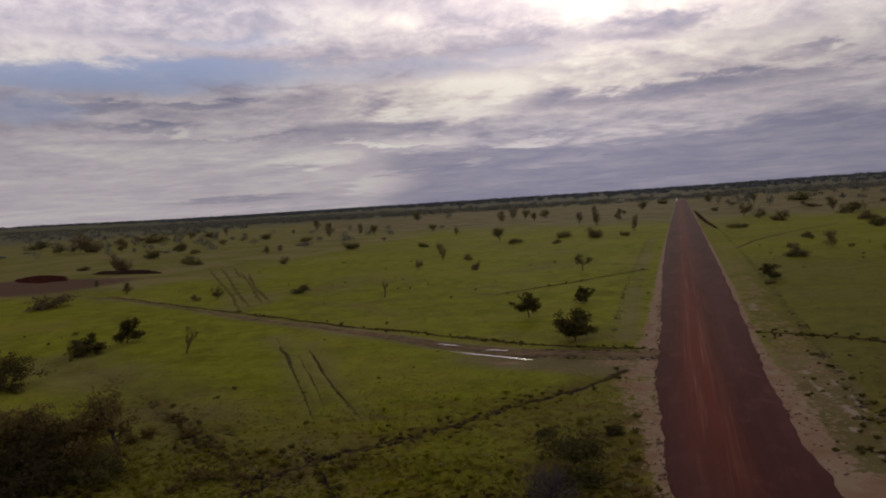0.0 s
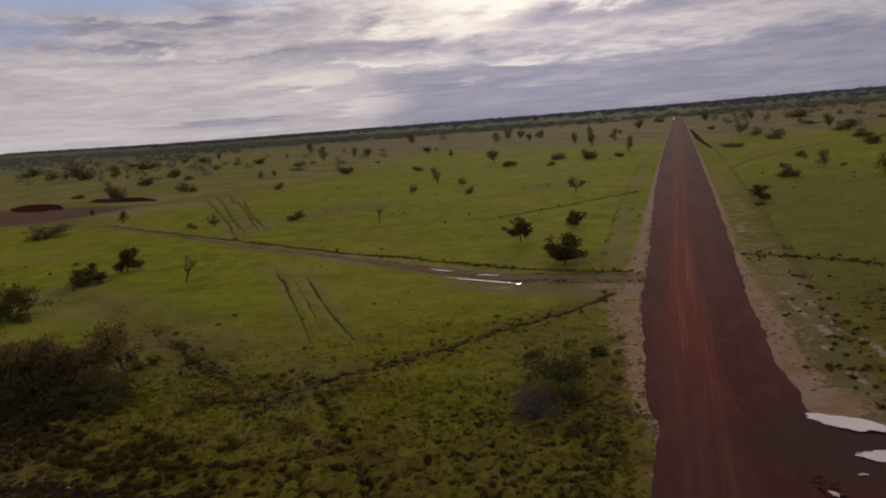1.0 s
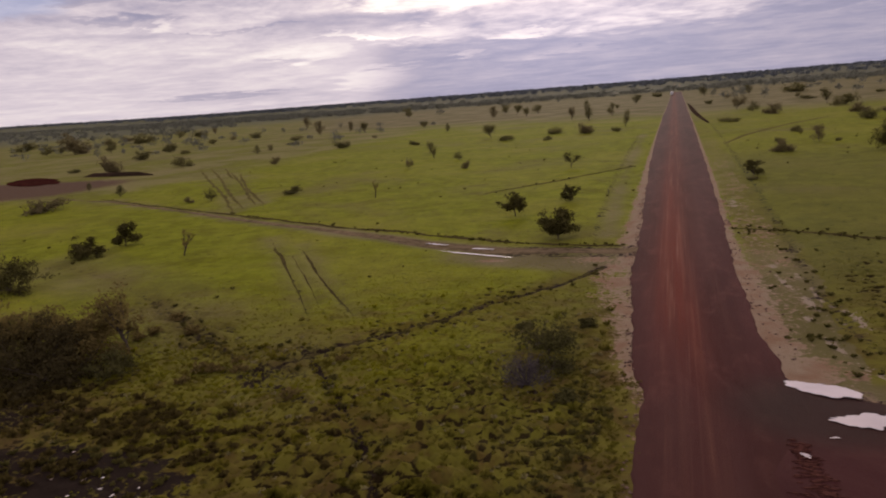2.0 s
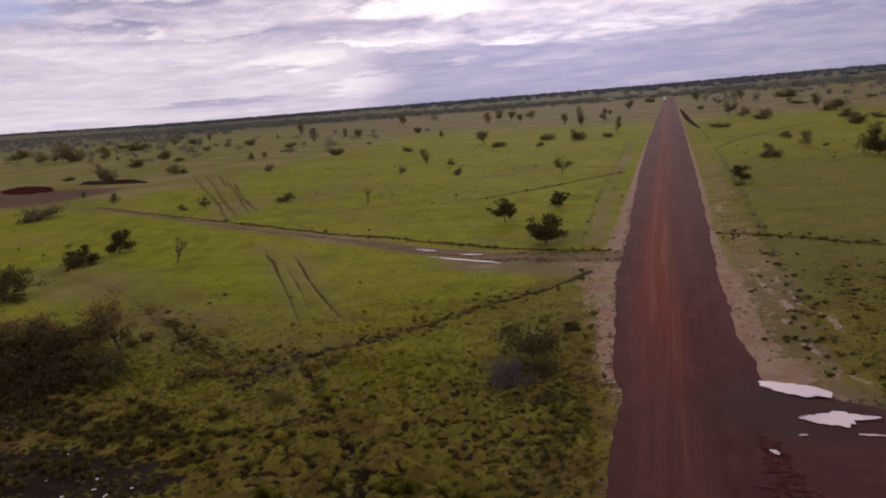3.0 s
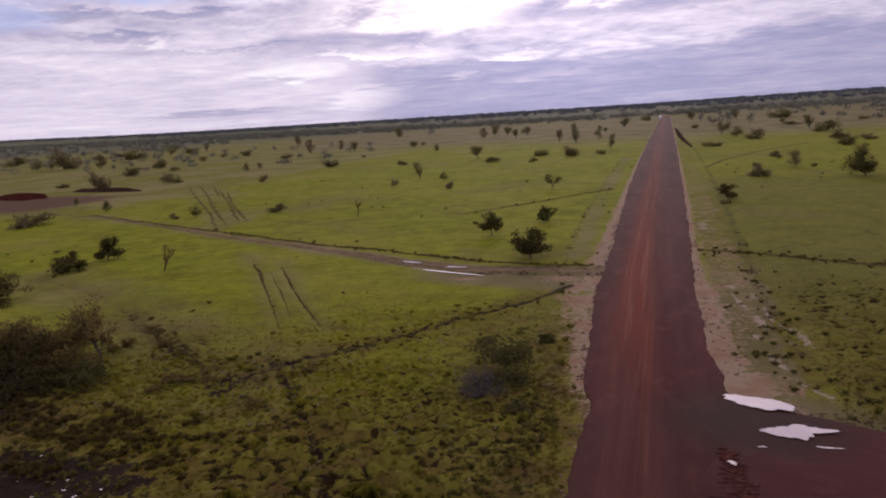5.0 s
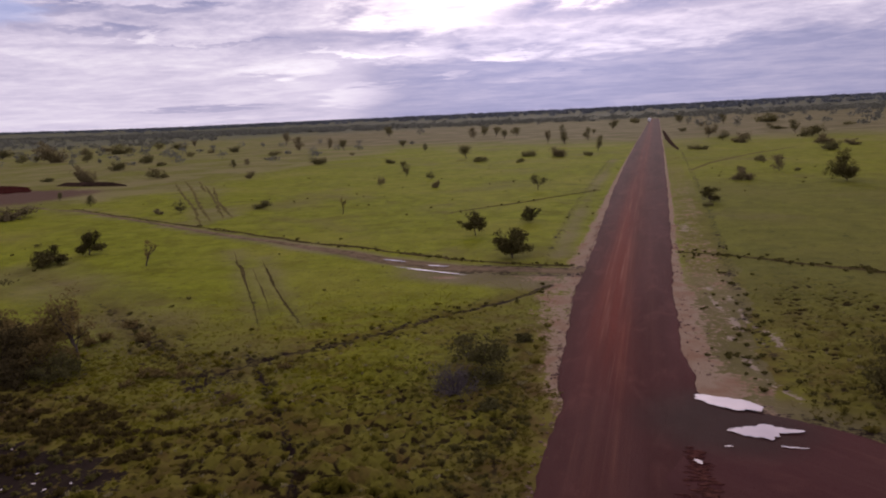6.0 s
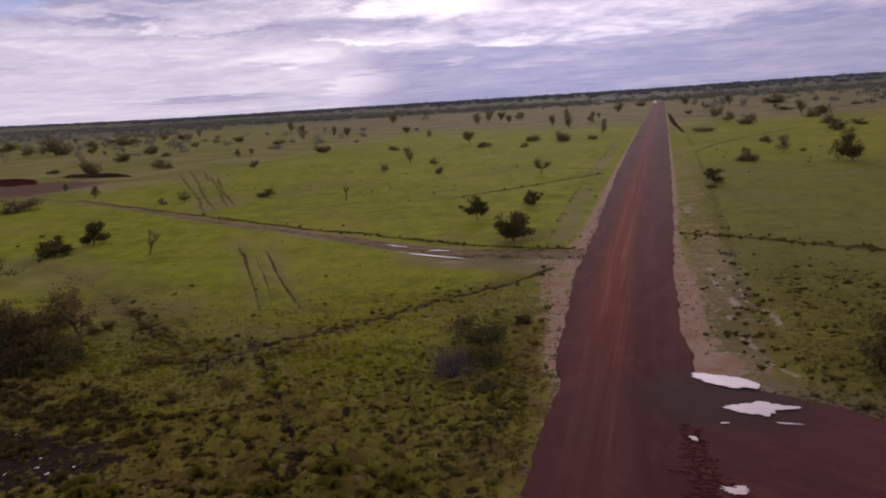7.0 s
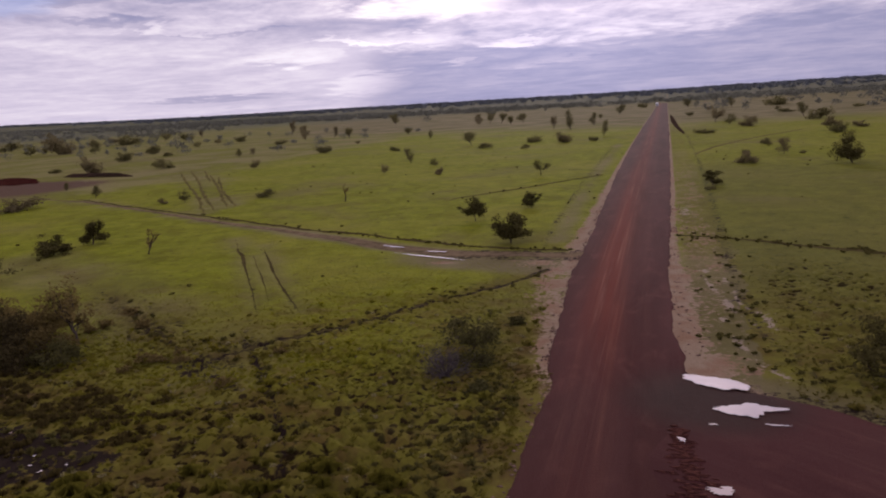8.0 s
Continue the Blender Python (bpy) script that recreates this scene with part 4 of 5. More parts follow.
def tree(kind, height, width, seed, stem=0.38, count=7, leaf_count=900, leaf=0.10, puff=0.13, mat=None, bark=None):
    """A tree of a given height and crown width with its foot at its origin."""
    top = new(kind)
    (v, f), ends = limbs(height, width, seed, stem, count)
    part("trunk", smooth(mesh_of("trunk", v, f, bark or BARK)), top)
    if leaf_count:
        r = np.random.RandomState(seed + 500)
        leaf_count = int(leaf_count * 1.8)
        pick = ends[r.randint(0, len(ends), leaf_count)]
        v, f = leaves(pick, (width * puff * 0.50, width * puff * 0.50, height * puff * 0.42), leaf * 1.15, r)
        v[:, 2] = np.maximum(v[:, 2], 0.05)
        part("crown", mesh_of("crown", v, f, mat or LEAF), top)
    top.empty_display_size = 0.3
    return top


def stand(ob, x, y, turn=0.0, sx=1.0, sz=1.0):
    ob.matrix_world = pose(x, y, float(land(x, y)) - 0.03, 0, 0, turn) @ Matrix.Diagonal((sx, sx, sz, 1))


# the dark trees by the track
TRACK_TREES = [
    ("savanna_tree", -10.1, 69.8, 2.9, 3.6, 34, 0.22, 12, 2800, 0.11, LEAF, "dark green spreading savanna tree beside the muddy track"),
    ("savanna_tree", -17.5, 83.6, 2.35, 3.2, 31, 0.50, 9, 1500, 0.11, LEAF, "dark green open-crowned tree standing in grass"),
    ("savanna_tree", -12.0, 93.8, 2.0, 2.5, 5, 0.30, 7, 900, 0.11, LEAF_OLIVE, "small olive-green tree standing in grass"),
    ("savanna_tree", -63.8, 67.8, 2.8, 2.9, 6, 0.22, 9, 2000, 0.11, LEAF, "rounded dark green tree in open grass"),
    ("round_bush", -63.9, 61.7, 2.2, 4.3, 7, 0.15, 9, 2000, 0.11, LEAF, "wide dark green bush in open grass"),
    ("round_bush", -58.8, 46.6, 3.1, 6.2, 8, 0.12, 9, 2400, 0.11, LEAF, "broad dark green bush in open grass"),
    ("thin_tree", -51.1, 62.7, 3.1, 1.9, 9, 0.50, 5, 150, 0.09, LEAF_BROWN, "thin leaning tree with few leaves"),
]
THICKET = [
    ("savanna_tree", -33.2, 33.6, 4.1, 3.5, 27, 0.36, 9, 620, 0.11, LEAF_BROWN, "slender tree with brownish olive leaves"),
    ("savanna_tree", -36.2, 33.6, 3.5, 4.6, 11, 0.20, 9, 2400, 0.10, LEAF_BROWN, "brownish olive tree in a dense thicket"),
    ("savanna_tree", -40.4, 32.3, 2.8, 5.6, 12, 0.22, 10, 3000, 0.10, LEAF_BROWN, "bushy tree in a dense dark thicket"),
    ("round_bush", -35.4, 28.7, 2.9, 6.2, 13, 0.12, 11, 3600, 0.10, LEAF_SHADED, "dense dark bush at the foot of a thicket"),
    ("round_bush", -35.0, 32.1, 2.8, 4.7, 23, 0.10, 10, 1500, 0.10, LEAF_BROWN, "brownish bush filling the foot of a thicket"),
    ("round_bush", -39.0, 31.0, 2.9, 5.4, 24, 0.10, 10, 2400, 0.10, LEAF_SHADED, "dense brownish bush inside a thicket"),
    ("round_bush", -31.4, 30.4, 1.7, 3.1, 14, 0.15, 8, 900, 0.09, LEAF_OLIVE, "low olive bush beside a slender tree"),
    ("round_bush", -41.2, 27.3, 2.7, 6.6, 15, 0.12, 10, 3600, 0.11, LEAF_SHADED, "broad dense dark bush in a thicket"),
]
ROADSIDE_TREES = [
    ("round_bush", -5.6, 36.7, 1.7, 4.7, 16, 0.2, 11, 900, 0.10, LEAF_OLIVE, "straggling olive bush in rough grass by the road"),
    ("round_bush", 16.7, 34.4, 3.5, 5.1, 17, 0.15, 9, 2600, 0.11, LEAF, "dark green bush on the far side of the road"),
    ("savanna_tree", 38.7, 143.0, 5.1, 5.2, 18, 0.20, 12, 2600, 0.13, LEAF, "broad dark tree alone in the grass"),
    ("round_bush", 13.0, 114.6, 2.3, 3.1, 19, 0.2, 8, 900, 0.11, LEAF, "dark bush beside the sandy verge"),
    ("savanna_tree", -17.4, 135.3, 2.9, 4.1, 20, 0.5, 6, 420, 0.11, LEAF_OLIVE, "pale open tree with a flat crown"),
    ("thin_tree", -44.9, 103.2, 3.1, 1.5, 22, 0.6, 3, 90, 0.09, LEAF_BROWN, "thin leaning sapling with few leaves"),
]
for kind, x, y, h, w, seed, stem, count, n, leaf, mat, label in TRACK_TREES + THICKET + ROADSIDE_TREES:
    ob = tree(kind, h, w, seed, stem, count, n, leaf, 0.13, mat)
    stand(ob, x, y, seed * 47)
    if kind == "thin_tree":
        foot = Matrix.Translation(ob.matrix_world.translation)
        ob.matrix_world = foot @ Matrix.Rotation(radians(17), 4, "Y") @ foot.inverted() @ ob.matrix_world
    tagged(ob, label, "bush" if kind == "round_bush" else "tree")

# low brown-olive shrubs along the worn path by the thicket: place, height, width
PATH_SHRUBS = [(-35.1, 40.9, 0.4, 1.3), (-31.6, 38.2, 0.45, 1.3), (-24.4, 33.2, 0.35, 1.0), (-23.6, 32.0, 0.3, 1.4), (-34.1, 37.2, 0.7, 1.2), (-34.6, 36.1, 0.6, 1.0), (-26.0, 31.3, 0.45, 1.1), (-25.0, 31.4, 0.45, 1.0), (-26.1, 29.8, 0.45, 0.8), (-18.4, 28.9, 0.35, 1.1), (-17.8, 34.3, 0.3, 0.7)]
for k, (x, y, h, w) in enumerate(PATH_SHRUBS):
    ob = tree("low_shrub", h, w, 300 + k, 0.10, 8, 240, 0.08, 0.18, LEAF_BROWN)
    stand(ob, x, y, 77 * k)
    tagged(ob, "rounded brown-olive shrub beside a slender tree" if h >= 0.6 else "small brown-olive shrub beside a worn path", "shrub", group="shrubs along the worn path")

# low dark growth round the dead bush: place, height, width
for k, (x, y, h, w) in enumerate(((-3.8, 41.9, 0.5, 1.4), (-5.6, 34.6, 0.9, 2.3), (-4.3, 34.3, 0.7, 1.8), (-8.0, 41.2, 0.5, 1.4), (-3.6, 30.6, 0.5, 1.6))):
    ob = tree("low_shrub", h, w, 340 + k, 0.10, 8, 300, 0.08, 0.16, LEAF_OLIVE)
    stand(ob, x, y, 61 * k)
    tagged(ob, "low dark olive shrub beside a dead bush", "shrub", group="shrubs by the dead bush")

# the dead bush: bare grey twigs
dead = tree("dead_bush", 1.7, 3.6, 41, 0.06, 52, 420, 0.05, 0.2, DEADWOOD, DEADWOOD)
stand(dead, -6.0, 32.3)
tagged(dead, "leafless grey dead bush with tangled twigs", "bush")

# trees and bushes scattered over the plain: place, height, width
PLAIN_WEST = [
    (-109.2, 98.0, 2.0, 7.0), (-81.5, 103.8, 0.9, 1.4), (-78.2, 105.7, 2.0, 2.0), (-106.0, 113.8, 2.3, 1.8), (-126.4, 126.8, 1.8, 1.2),
    (-160.3, 170.7, 4.0, 5.5), (-183.2, 180.4, 1.3, 3.2), (-144.1, 183.4, 2.7, 4.9), (-194.1, 225.6, 2.9, 6.1), (-191.4, 246.4, 1.5, 3.9),
    (-214.8, 266.9, 3.4, 5.0), (-264.4, 284.8, 6.3, 4.4), (-317.6, 296.4, 4.9, 5.6), (-300.2, 297.8, 8.2, 12.5), (-315.1, 303.2, 3.6, 4.3),
    (-217.8, 304.3, 3.0, 3.7), (-407.4, 365.3, 5.2, 11.0), (-232.6, 341.9, 2.7, 3.4), (-367.6, 396.6, 3.5, 6.1), (-330.0, 383.8, 7.1, 11.2),
    (-328.3, 419.3, 5.2, 6.0), (-389.9, 438.9, 2.8, 8.6), (-316.3, 425.6, 4.3, 7.7),
]
PLAIN_MIDDLE = [
    (-64.4, 111.5, 1.5, 2.6), (-40.6, 142.8, 1.2, 1.7), (-55.2, 146.8, 2.3, 1.5), (-48.0, 162.2, 1.8, 1.9), (-57.6, 172.4, 3.9, 2.4),
    (-107.7, 177.7, 1.7, 2.4), (-139.1, 218.8, 2.8, 2.1), (-81.9, 223.5, 1.5, 3.1), (-110.6, 229.2, 2.1, 5.2), (-144.0, 235.7, 2.2, 2.2),
    (-153.1, 269.4, 1.3, 5.0), (-119.3, 278.6, 1.5, 2.0), (-172.3, 306.0, 2.4, 5.3), (-93.6, 299.3, 3.6, 2.0), (-146.1, 329.6, 5.3, 4.1),
    (-225.7, 353.4, 2.7, 6.1), (-178.0, 343.0, 7.0, 5.0), (-164.8, 350.4, 5.6, 2.8), (-118.6, 342.0, 3.5, 4.1), (-234.2, 430.5, 8.9, 4.0),
    (-194.8, 524.2, 8.4, 6.3), (-326.6, 459.7, 5.4, 3.1),
]
PLAIN_ROADSIDE = [
    (-34.7, 211.9, 1.2, 2.1), (-49.5, 220.5, 1.5, 4.4), (-58.3, 237.2, 4.4, 4.4), (-26.3, 233.1, 2.6, 5.0), (-16.5, 236.5, 1.7, 2.7),
    (-37.3, 241.5, 2.4, 4.4), (-15.2, 260.8, 5.5, 2.3), (-34.1, 318.8, 8.5, 3.5), (-44.2, 337.0, 6.1, 2.8), (-27.3, 357.2, 5.8, 3.5),
    (-79.9, 410.4, 5.1, 4.0), (-106.5, 441.9, 6.3, 5.2), (-78.5, 440.9, 5.7, 5.0), (-93.5, 446.6, 6.3, 5.1), (-30.0, 425.3, 3.1, 2.3),
    (-105.7, 467.2, 6.5, 5.4), (-23.7, 509.7, 5.7, 6.6), (-13.5, 693.3, 5.0, 7.8),
]
PLAIN_EAST = [
    (12.5, 109.9, 0.6, 1.4), (21.0, 147.7, 2.1, 3.3), (30.5, 165.4, 3.3, 2.6), (34.3, 165.6, 0.8, 1.1), (23.0, 167.8, 1.1, 1.5),
    (30.5, 194.4, 1.4, 2.5), (53.7, 230.5, 2.3, 5.0), (18.8, 252.9, 1.7, 6.1), (65.5, 255.0, 1.7, 4.3), (59.4, 267.5, 2.7, 4.9),
    (36.1, 286.5, 3.3, 5.6), (31.2, 309.9, 3.8, 4.0), (66.0, 319.8, 3.9, 7.9), (27.4, 335.8, 6.3, 4.9), (64.6, 347.2, 5.6, 4.5),
    (19.3, 429.0, 1.7, 4.2), (66.6, 411.3, 2.0, 6.7), (65.4, 434.3, 2.8, 2.8), (107.7, 444.3, 1.9, 5.1), (33.6, 498.8, 3.2, 3.2),
    (52.6, 557.0, 6.2, 5.4), (81.5, 548.8, 6.9, 12.5), (24.6, 614.5, 6.1, 7.0),
]
moulds = {}
rng = random.Random(5)


def plain_tree(x, y, h, w):
    """A tree or bush of the plain; those alike in form share their meshes."""
    form = "tall" if h > 1.6 * w else "bush" if h < 0.75 * w or h < 1.5 else "tree"
    pick = (form, rng.randrange(3), rng.randrange(2))
    kind = "round_bush" if form == "bush" else "savanna_tree"
    base = {"tall": (5.0, 2.8, 0.32), "bush": (2.0, 4.0, 0.10), "tree": (4.0, 4.0, 0.30)}[form]
    if pick not in moulds:
        seed = 60 + 7 * len(moulds)
        ob = moulds[pick] = tree(kind, base[0], base[1], seed, base[2], 8, {"tall": 460, "bush": 700, "tree": 600}[form], 0.15, 0.20, PLAIN_LEAVES[pick[1]])
    else:
        ob = copy_thing(moulds[pick], Matrix())
    stand(ob, x, y, rng.uniform(0, 360), w / base[1] * 1.12, h / base[0] * 1.02)
    hue = ("dark green", "olive green", "brownish olive")[pick[1]]
    shape = {"tall": "slender tree", "bush": "low bush", "tree": "small tree"}[form]
    tagged(ob, f"{hue} {shape} standing in open savanna grass", "bush" if form == "bush" else "tree", group="trees of the plain")


for places in (PLAIN_WEST, PLAIN_MIDDLE, PLAIN_ROADSIDE, PLAIN_EAST):
    for row in places:
        plain_tree(*row)


def far_woods(name, places, heights, widths, per_tree, leaf, label, seed):
    """Many far trees as one body of foliage with stems."""
    r = np.random.RandomState(seed)
    n = len(places)
    ground = land(places[:, 0], places[:, 1])
    out = r.normal(0, 1, (n, per_tree, 3))
    out /= np.linalg.norm(out, axis=2)[..., None]
    out *= r.uniform(0.0, 1.0, (n, per_tree, 1)) ** 0.45
    c = np.empty((n, per_tree, 3))
    c[..., 0] = places[:, None, 0] + out[..., 0] * widths[:, None] / 2
    c[..., 1] = places[:, None, 1] + out[..., 1] * widths[:, None] / 2
    c[..., 2] = ground[:, None] + heights[:, None] * (0.58 + 0.42 * out[..., 2])
    v, f = leaves(c.reshape(-1, 3), 0.1, leaf, r, 1.0)
    stems = []
    for k in range(n):
        g = 0.02 * heights[k] + 0.05
        stems.append(tube([(places[k, 0], places[k, 1], ground[k] - 0.2), (places[k, 0], places[k, 1], ground[k] + heights[k] * 0.6)], (g, g * 0.5), 3))
    me = mesh_of(name, *join([(v, f)] + stems), HAZY_HORIZON if name == "horizon_woods" else HAZY_WOODS)
    return tagged(new(name, me), label, "trees", kind="stuff")


def scatter(n, x0, x1, y0, y1, seed, keep):
    r = np.random.RandomState(seed)
    p = np.stack([r.uniform(x0, x1, n), r.uniform(y0, y1, n)], -1)
    p = p[(off_road(p[:, 0], p[:, 1]) > 8) | (p[:, 1] > 900)]
    return p[r.uniform(0, 1, len(p)) < keep(p[:, 0], p[:, 1])]


def wood_belts():
    r = np.random.RandomState(77)
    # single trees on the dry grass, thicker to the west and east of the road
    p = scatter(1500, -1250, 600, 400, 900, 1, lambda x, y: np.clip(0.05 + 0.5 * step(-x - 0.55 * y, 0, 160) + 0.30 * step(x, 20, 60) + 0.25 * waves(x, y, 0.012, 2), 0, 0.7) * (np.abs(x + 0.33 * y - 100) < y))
    far_woods("open_woods", p, r.uniform(3, 7, len(p)), r.uniform(4, 10, len(p)), 54, 0.75, "scattered savanna trees greyed by haze far across the plain", 3)
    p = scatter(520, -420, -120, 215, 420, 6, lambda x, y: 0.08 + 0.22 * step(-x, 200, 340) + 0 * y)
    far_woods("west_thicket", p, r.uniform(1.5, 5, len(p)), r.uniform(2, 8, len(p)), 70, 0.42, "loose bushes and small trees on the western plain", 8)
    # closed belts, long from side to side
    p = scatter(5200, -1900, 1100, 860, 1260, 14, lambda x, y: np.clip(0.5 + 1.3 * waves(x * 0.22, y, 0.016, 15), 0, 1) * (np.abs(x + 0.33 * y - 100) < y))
    far_woods("wood_belt", p, r.uniform(3, 7, len(p)), r.uniform(9, 20, len(p)), 40, 1.3, "haze-greyed belt of trees behind the western plain", 16)
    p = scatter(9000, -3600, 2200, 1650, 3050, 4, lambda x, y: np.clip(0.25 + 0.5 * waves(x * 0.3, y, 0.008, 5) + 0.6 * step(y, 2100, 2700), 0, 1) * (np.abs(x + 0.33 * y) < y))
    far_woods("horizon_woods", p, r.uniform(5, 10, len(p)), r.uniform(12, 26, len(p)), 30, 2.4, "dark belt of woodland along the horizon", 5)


wood_belts()


# ---- earthworks ----
def mound(name, x, y, a, b, height, turn, mat, label, seed, steep=2.0):
    """A heap of earth with an uneven crest."""
    u, v = np.meshgrid(np.linspace(-1.15, 1.15, 61), np.linspace(-1.15, 1.15, 31))
    d = np.hypot(u, v) + 0.16 * waves(u * 3, v * 3, 1.6, seed)
    z = height * np.clip(1 - d ** steep, -0.12, 1) * (0.8 + 0.25 * waves(u * 5, v * 5, 2.2, seed + 1))
    c, s = math.cos(turn), math.sin(turn)
    px, py = x + u * a * c - v * b * s, y + u * a * s + v * b * c
    me = smooth(mesh_of(name, np.stack([px, py, land(px, py) + z - 0.05], -1).reshape(-1, 3), lattice(31, 61), mat))
    return tagged(new(name, me), label, "earth mound")


mound("earth_mound", -173.6, 155.0, 18.0, 6.5, 1.1, radians(-32), LATERITE, "dark red heap of dug laterite soil on bare ground", 3)
mound("earth_bank", -150.1, 162.6, 13.6, 1.3, 1.25, radians(-7.7), DARK_SOIL, "long low bank of dark soil at a pit", 5, 6.0)
ribbon("soil_bank", [(9.4, 450), (9.8, 410), (10.1, 345), (10.9, 300), (12.4, 255)], [0.4, 0.9, 1.1, 0.9, 0.4], 0.3, DARK_SOIL, "long dark bank of soil curving away from the road", 7, 0.5, 7, 0.0, "earth bank")


def clods():
    """Broken ridge of graded soil on the junction."""
    r = np.random.RandomState(12)
    pieces = []
    for k in range(230):
        t = r.uniform(0, 1)
        x, y = 6.3 + 0.7 * t + r.normal(0, 0.15 + 0.42 * t), 27.3 - 6.5 * t + r.normal(0, 0.3)
        s = r.uniform(0.025, 0.075)
        v = np.array([[1, 0, 0], [0, 1, 0], [-1, 0, 0], [0, -1, 0], [0, 0, 1], [0, 0, -1]]) * r.uniform(0.6, 1.4, (6, 1)) * s * [4.2, 0.9, 0.8]
        f = np.array([(0, 1, 4), (1, 2, 4), (2, 3, 4), (3, 0, 4), (1, 0, 5), (2, 1, 5), (3, 2, 5), (0, 3, 5)])
        pieces.append((v + [x, y, 0.135 + s * 0.2], f))
    me = mesh_of("soil_clods", *join(pieces), CLOD)
    return tagged(new("soil_clods", me), "ridge of broken red soil clods on the junction", "soil", kind="stuff")


clods()


# ---- a far vehicle on the road ----
def box(sx, sy, sz, at, bevel=0.05):
    bm = bmesh.new()
    bmesh.ops.create_cube(bm, size=1)
    bmesh.ops.transform(bm, matrix=Matrix.Translation(at) @ Matrix.Diagonal((sx, sy, sz, 1)), verts=bm.verts)
    bmesh.ops.bevel(bm, geom=bm.edges[:], offset=bevel, segments=2, affect="EDGES")
    return bm


def bm_mesh(name, bm, mat):
    me = bpy.data.meshes.new(name)
    bm.to_mesh(me)
    bm.free()
    me.materials.append(mat)
    return me


def box_truck(x, y):
    """A white lorry with a box body, seen head on far down the road."""
    car = new("box_truck")
    part("cargo_box", bm_mesh("cargo_box", box(2.5, 5.2, 2.5, (0, 1.6, 2.15), 0.06), CAR_PAINT), car)
    part("cab", bm_mesh("cab", box(2.3, 1.9, 2.0, (0, -2.1, 1.65), 0.16), CAR_PAINT), car)
    part("chassis", bm_mesh("chassis", box(1.0, 7.4, 0.3, (0, 0.6, 0.75), 0.04), RUBBER), car, "dark chassis frame")
    part("windscreen", bm_mesh("windscreen", box(2.0, 0.06, 0.75, (0, -3.06, 2.05), 0.02), GLASS_DARK), car, "dark windscreen")
    part("bumper", bm_mesh("bumper", box(2.3, 0.2, 0.35, (0, -3.1, 0.7), 0.05), RUBBER), car, "dark bumper")
    for sx in (-0.95, 0.95):
        for sy in (-2.2, 2.9):
            bm = bmesh.new()
            bmesh.ops.create_cone(bm, cap_ends=True, segments=18, radius1=0.45, radius2=0.45, depth=0.3, matrix=pose(sx, sy, 0.45, 0, 90, 0))
            part("wheel", bm_mesh("wheel", bm, RUBBER), car, "black tyre")
    car.matrix_world = pose(x, y, float(land(2.3, y)) + 0.10)
    return tagged(car, "white box truck coming down the far red road", "truck")


box_truck(-0.6, 707)


# ---- grass ----
def blades(name, places, size, count, mat, label, seed):
    """Tussocks of arching blades at many places, as one body."""
    r = np.random.RandomState(seed)
    n = len(places)
    z = land(places[:, 0], places[:, 1])
    w = r.uniform(0, math.tau, (n, count))
    s = size[:, None] * r.uniform(0.55, 1.25, (n, count))
    reach = r.uniform(0.15, 1.0, (n, count))
    out = np.stack([np.cos(w), np.sin(w)], -1)
    across = np.stack([-np.sin(w), np.cos(w)], -1)
    foot = places[:, None] + out * (s * reach * 0.35)[..., None]
    wide = (s * 0.07)[..., None]
    verts = np.empty((n, count, 4, 3))
    verts[..., 0, :2], verts[..., 0, 2] = foot - across * wide, z[:, None] - 0.03
    verts[..., 1, :2], verts[..., 1, 2] = foot + across * wide, z[:, None] - 0.03
    knee = foot + out * (s * reach * 0.35)[..., None]
    verts[..., 2, :2], verts[..., 2, 2] = knee + across * wide * 0.7, z[:, None] + s * (1.0 - 0.35 * reach)
    tip = foot + out * (s * reach * 0.95)[..., None]
    verts[..., 3, :2], verts[..., 3, 2] = tip, z[:, None] + s * (1.05 - 0.65 * reach)
    base = np.arange(n * count)[:, None] * 4
    tris = np.concatenate([base + [0, 1, 2], base + [0, 2, 3]])
    me = mesh_of(name, verts.reshape(-1, 3), tris, mat)
    attribute(me, "worn", np.repeat(browned(places[:, 0], places[:, 1]), count * 4))
    attribute(me, "dull", np.repeat(dulled(places[:, 0], places[:, 1]), count * 4))
    return tagged(new(name, me), label, "grass", kind="stuff")


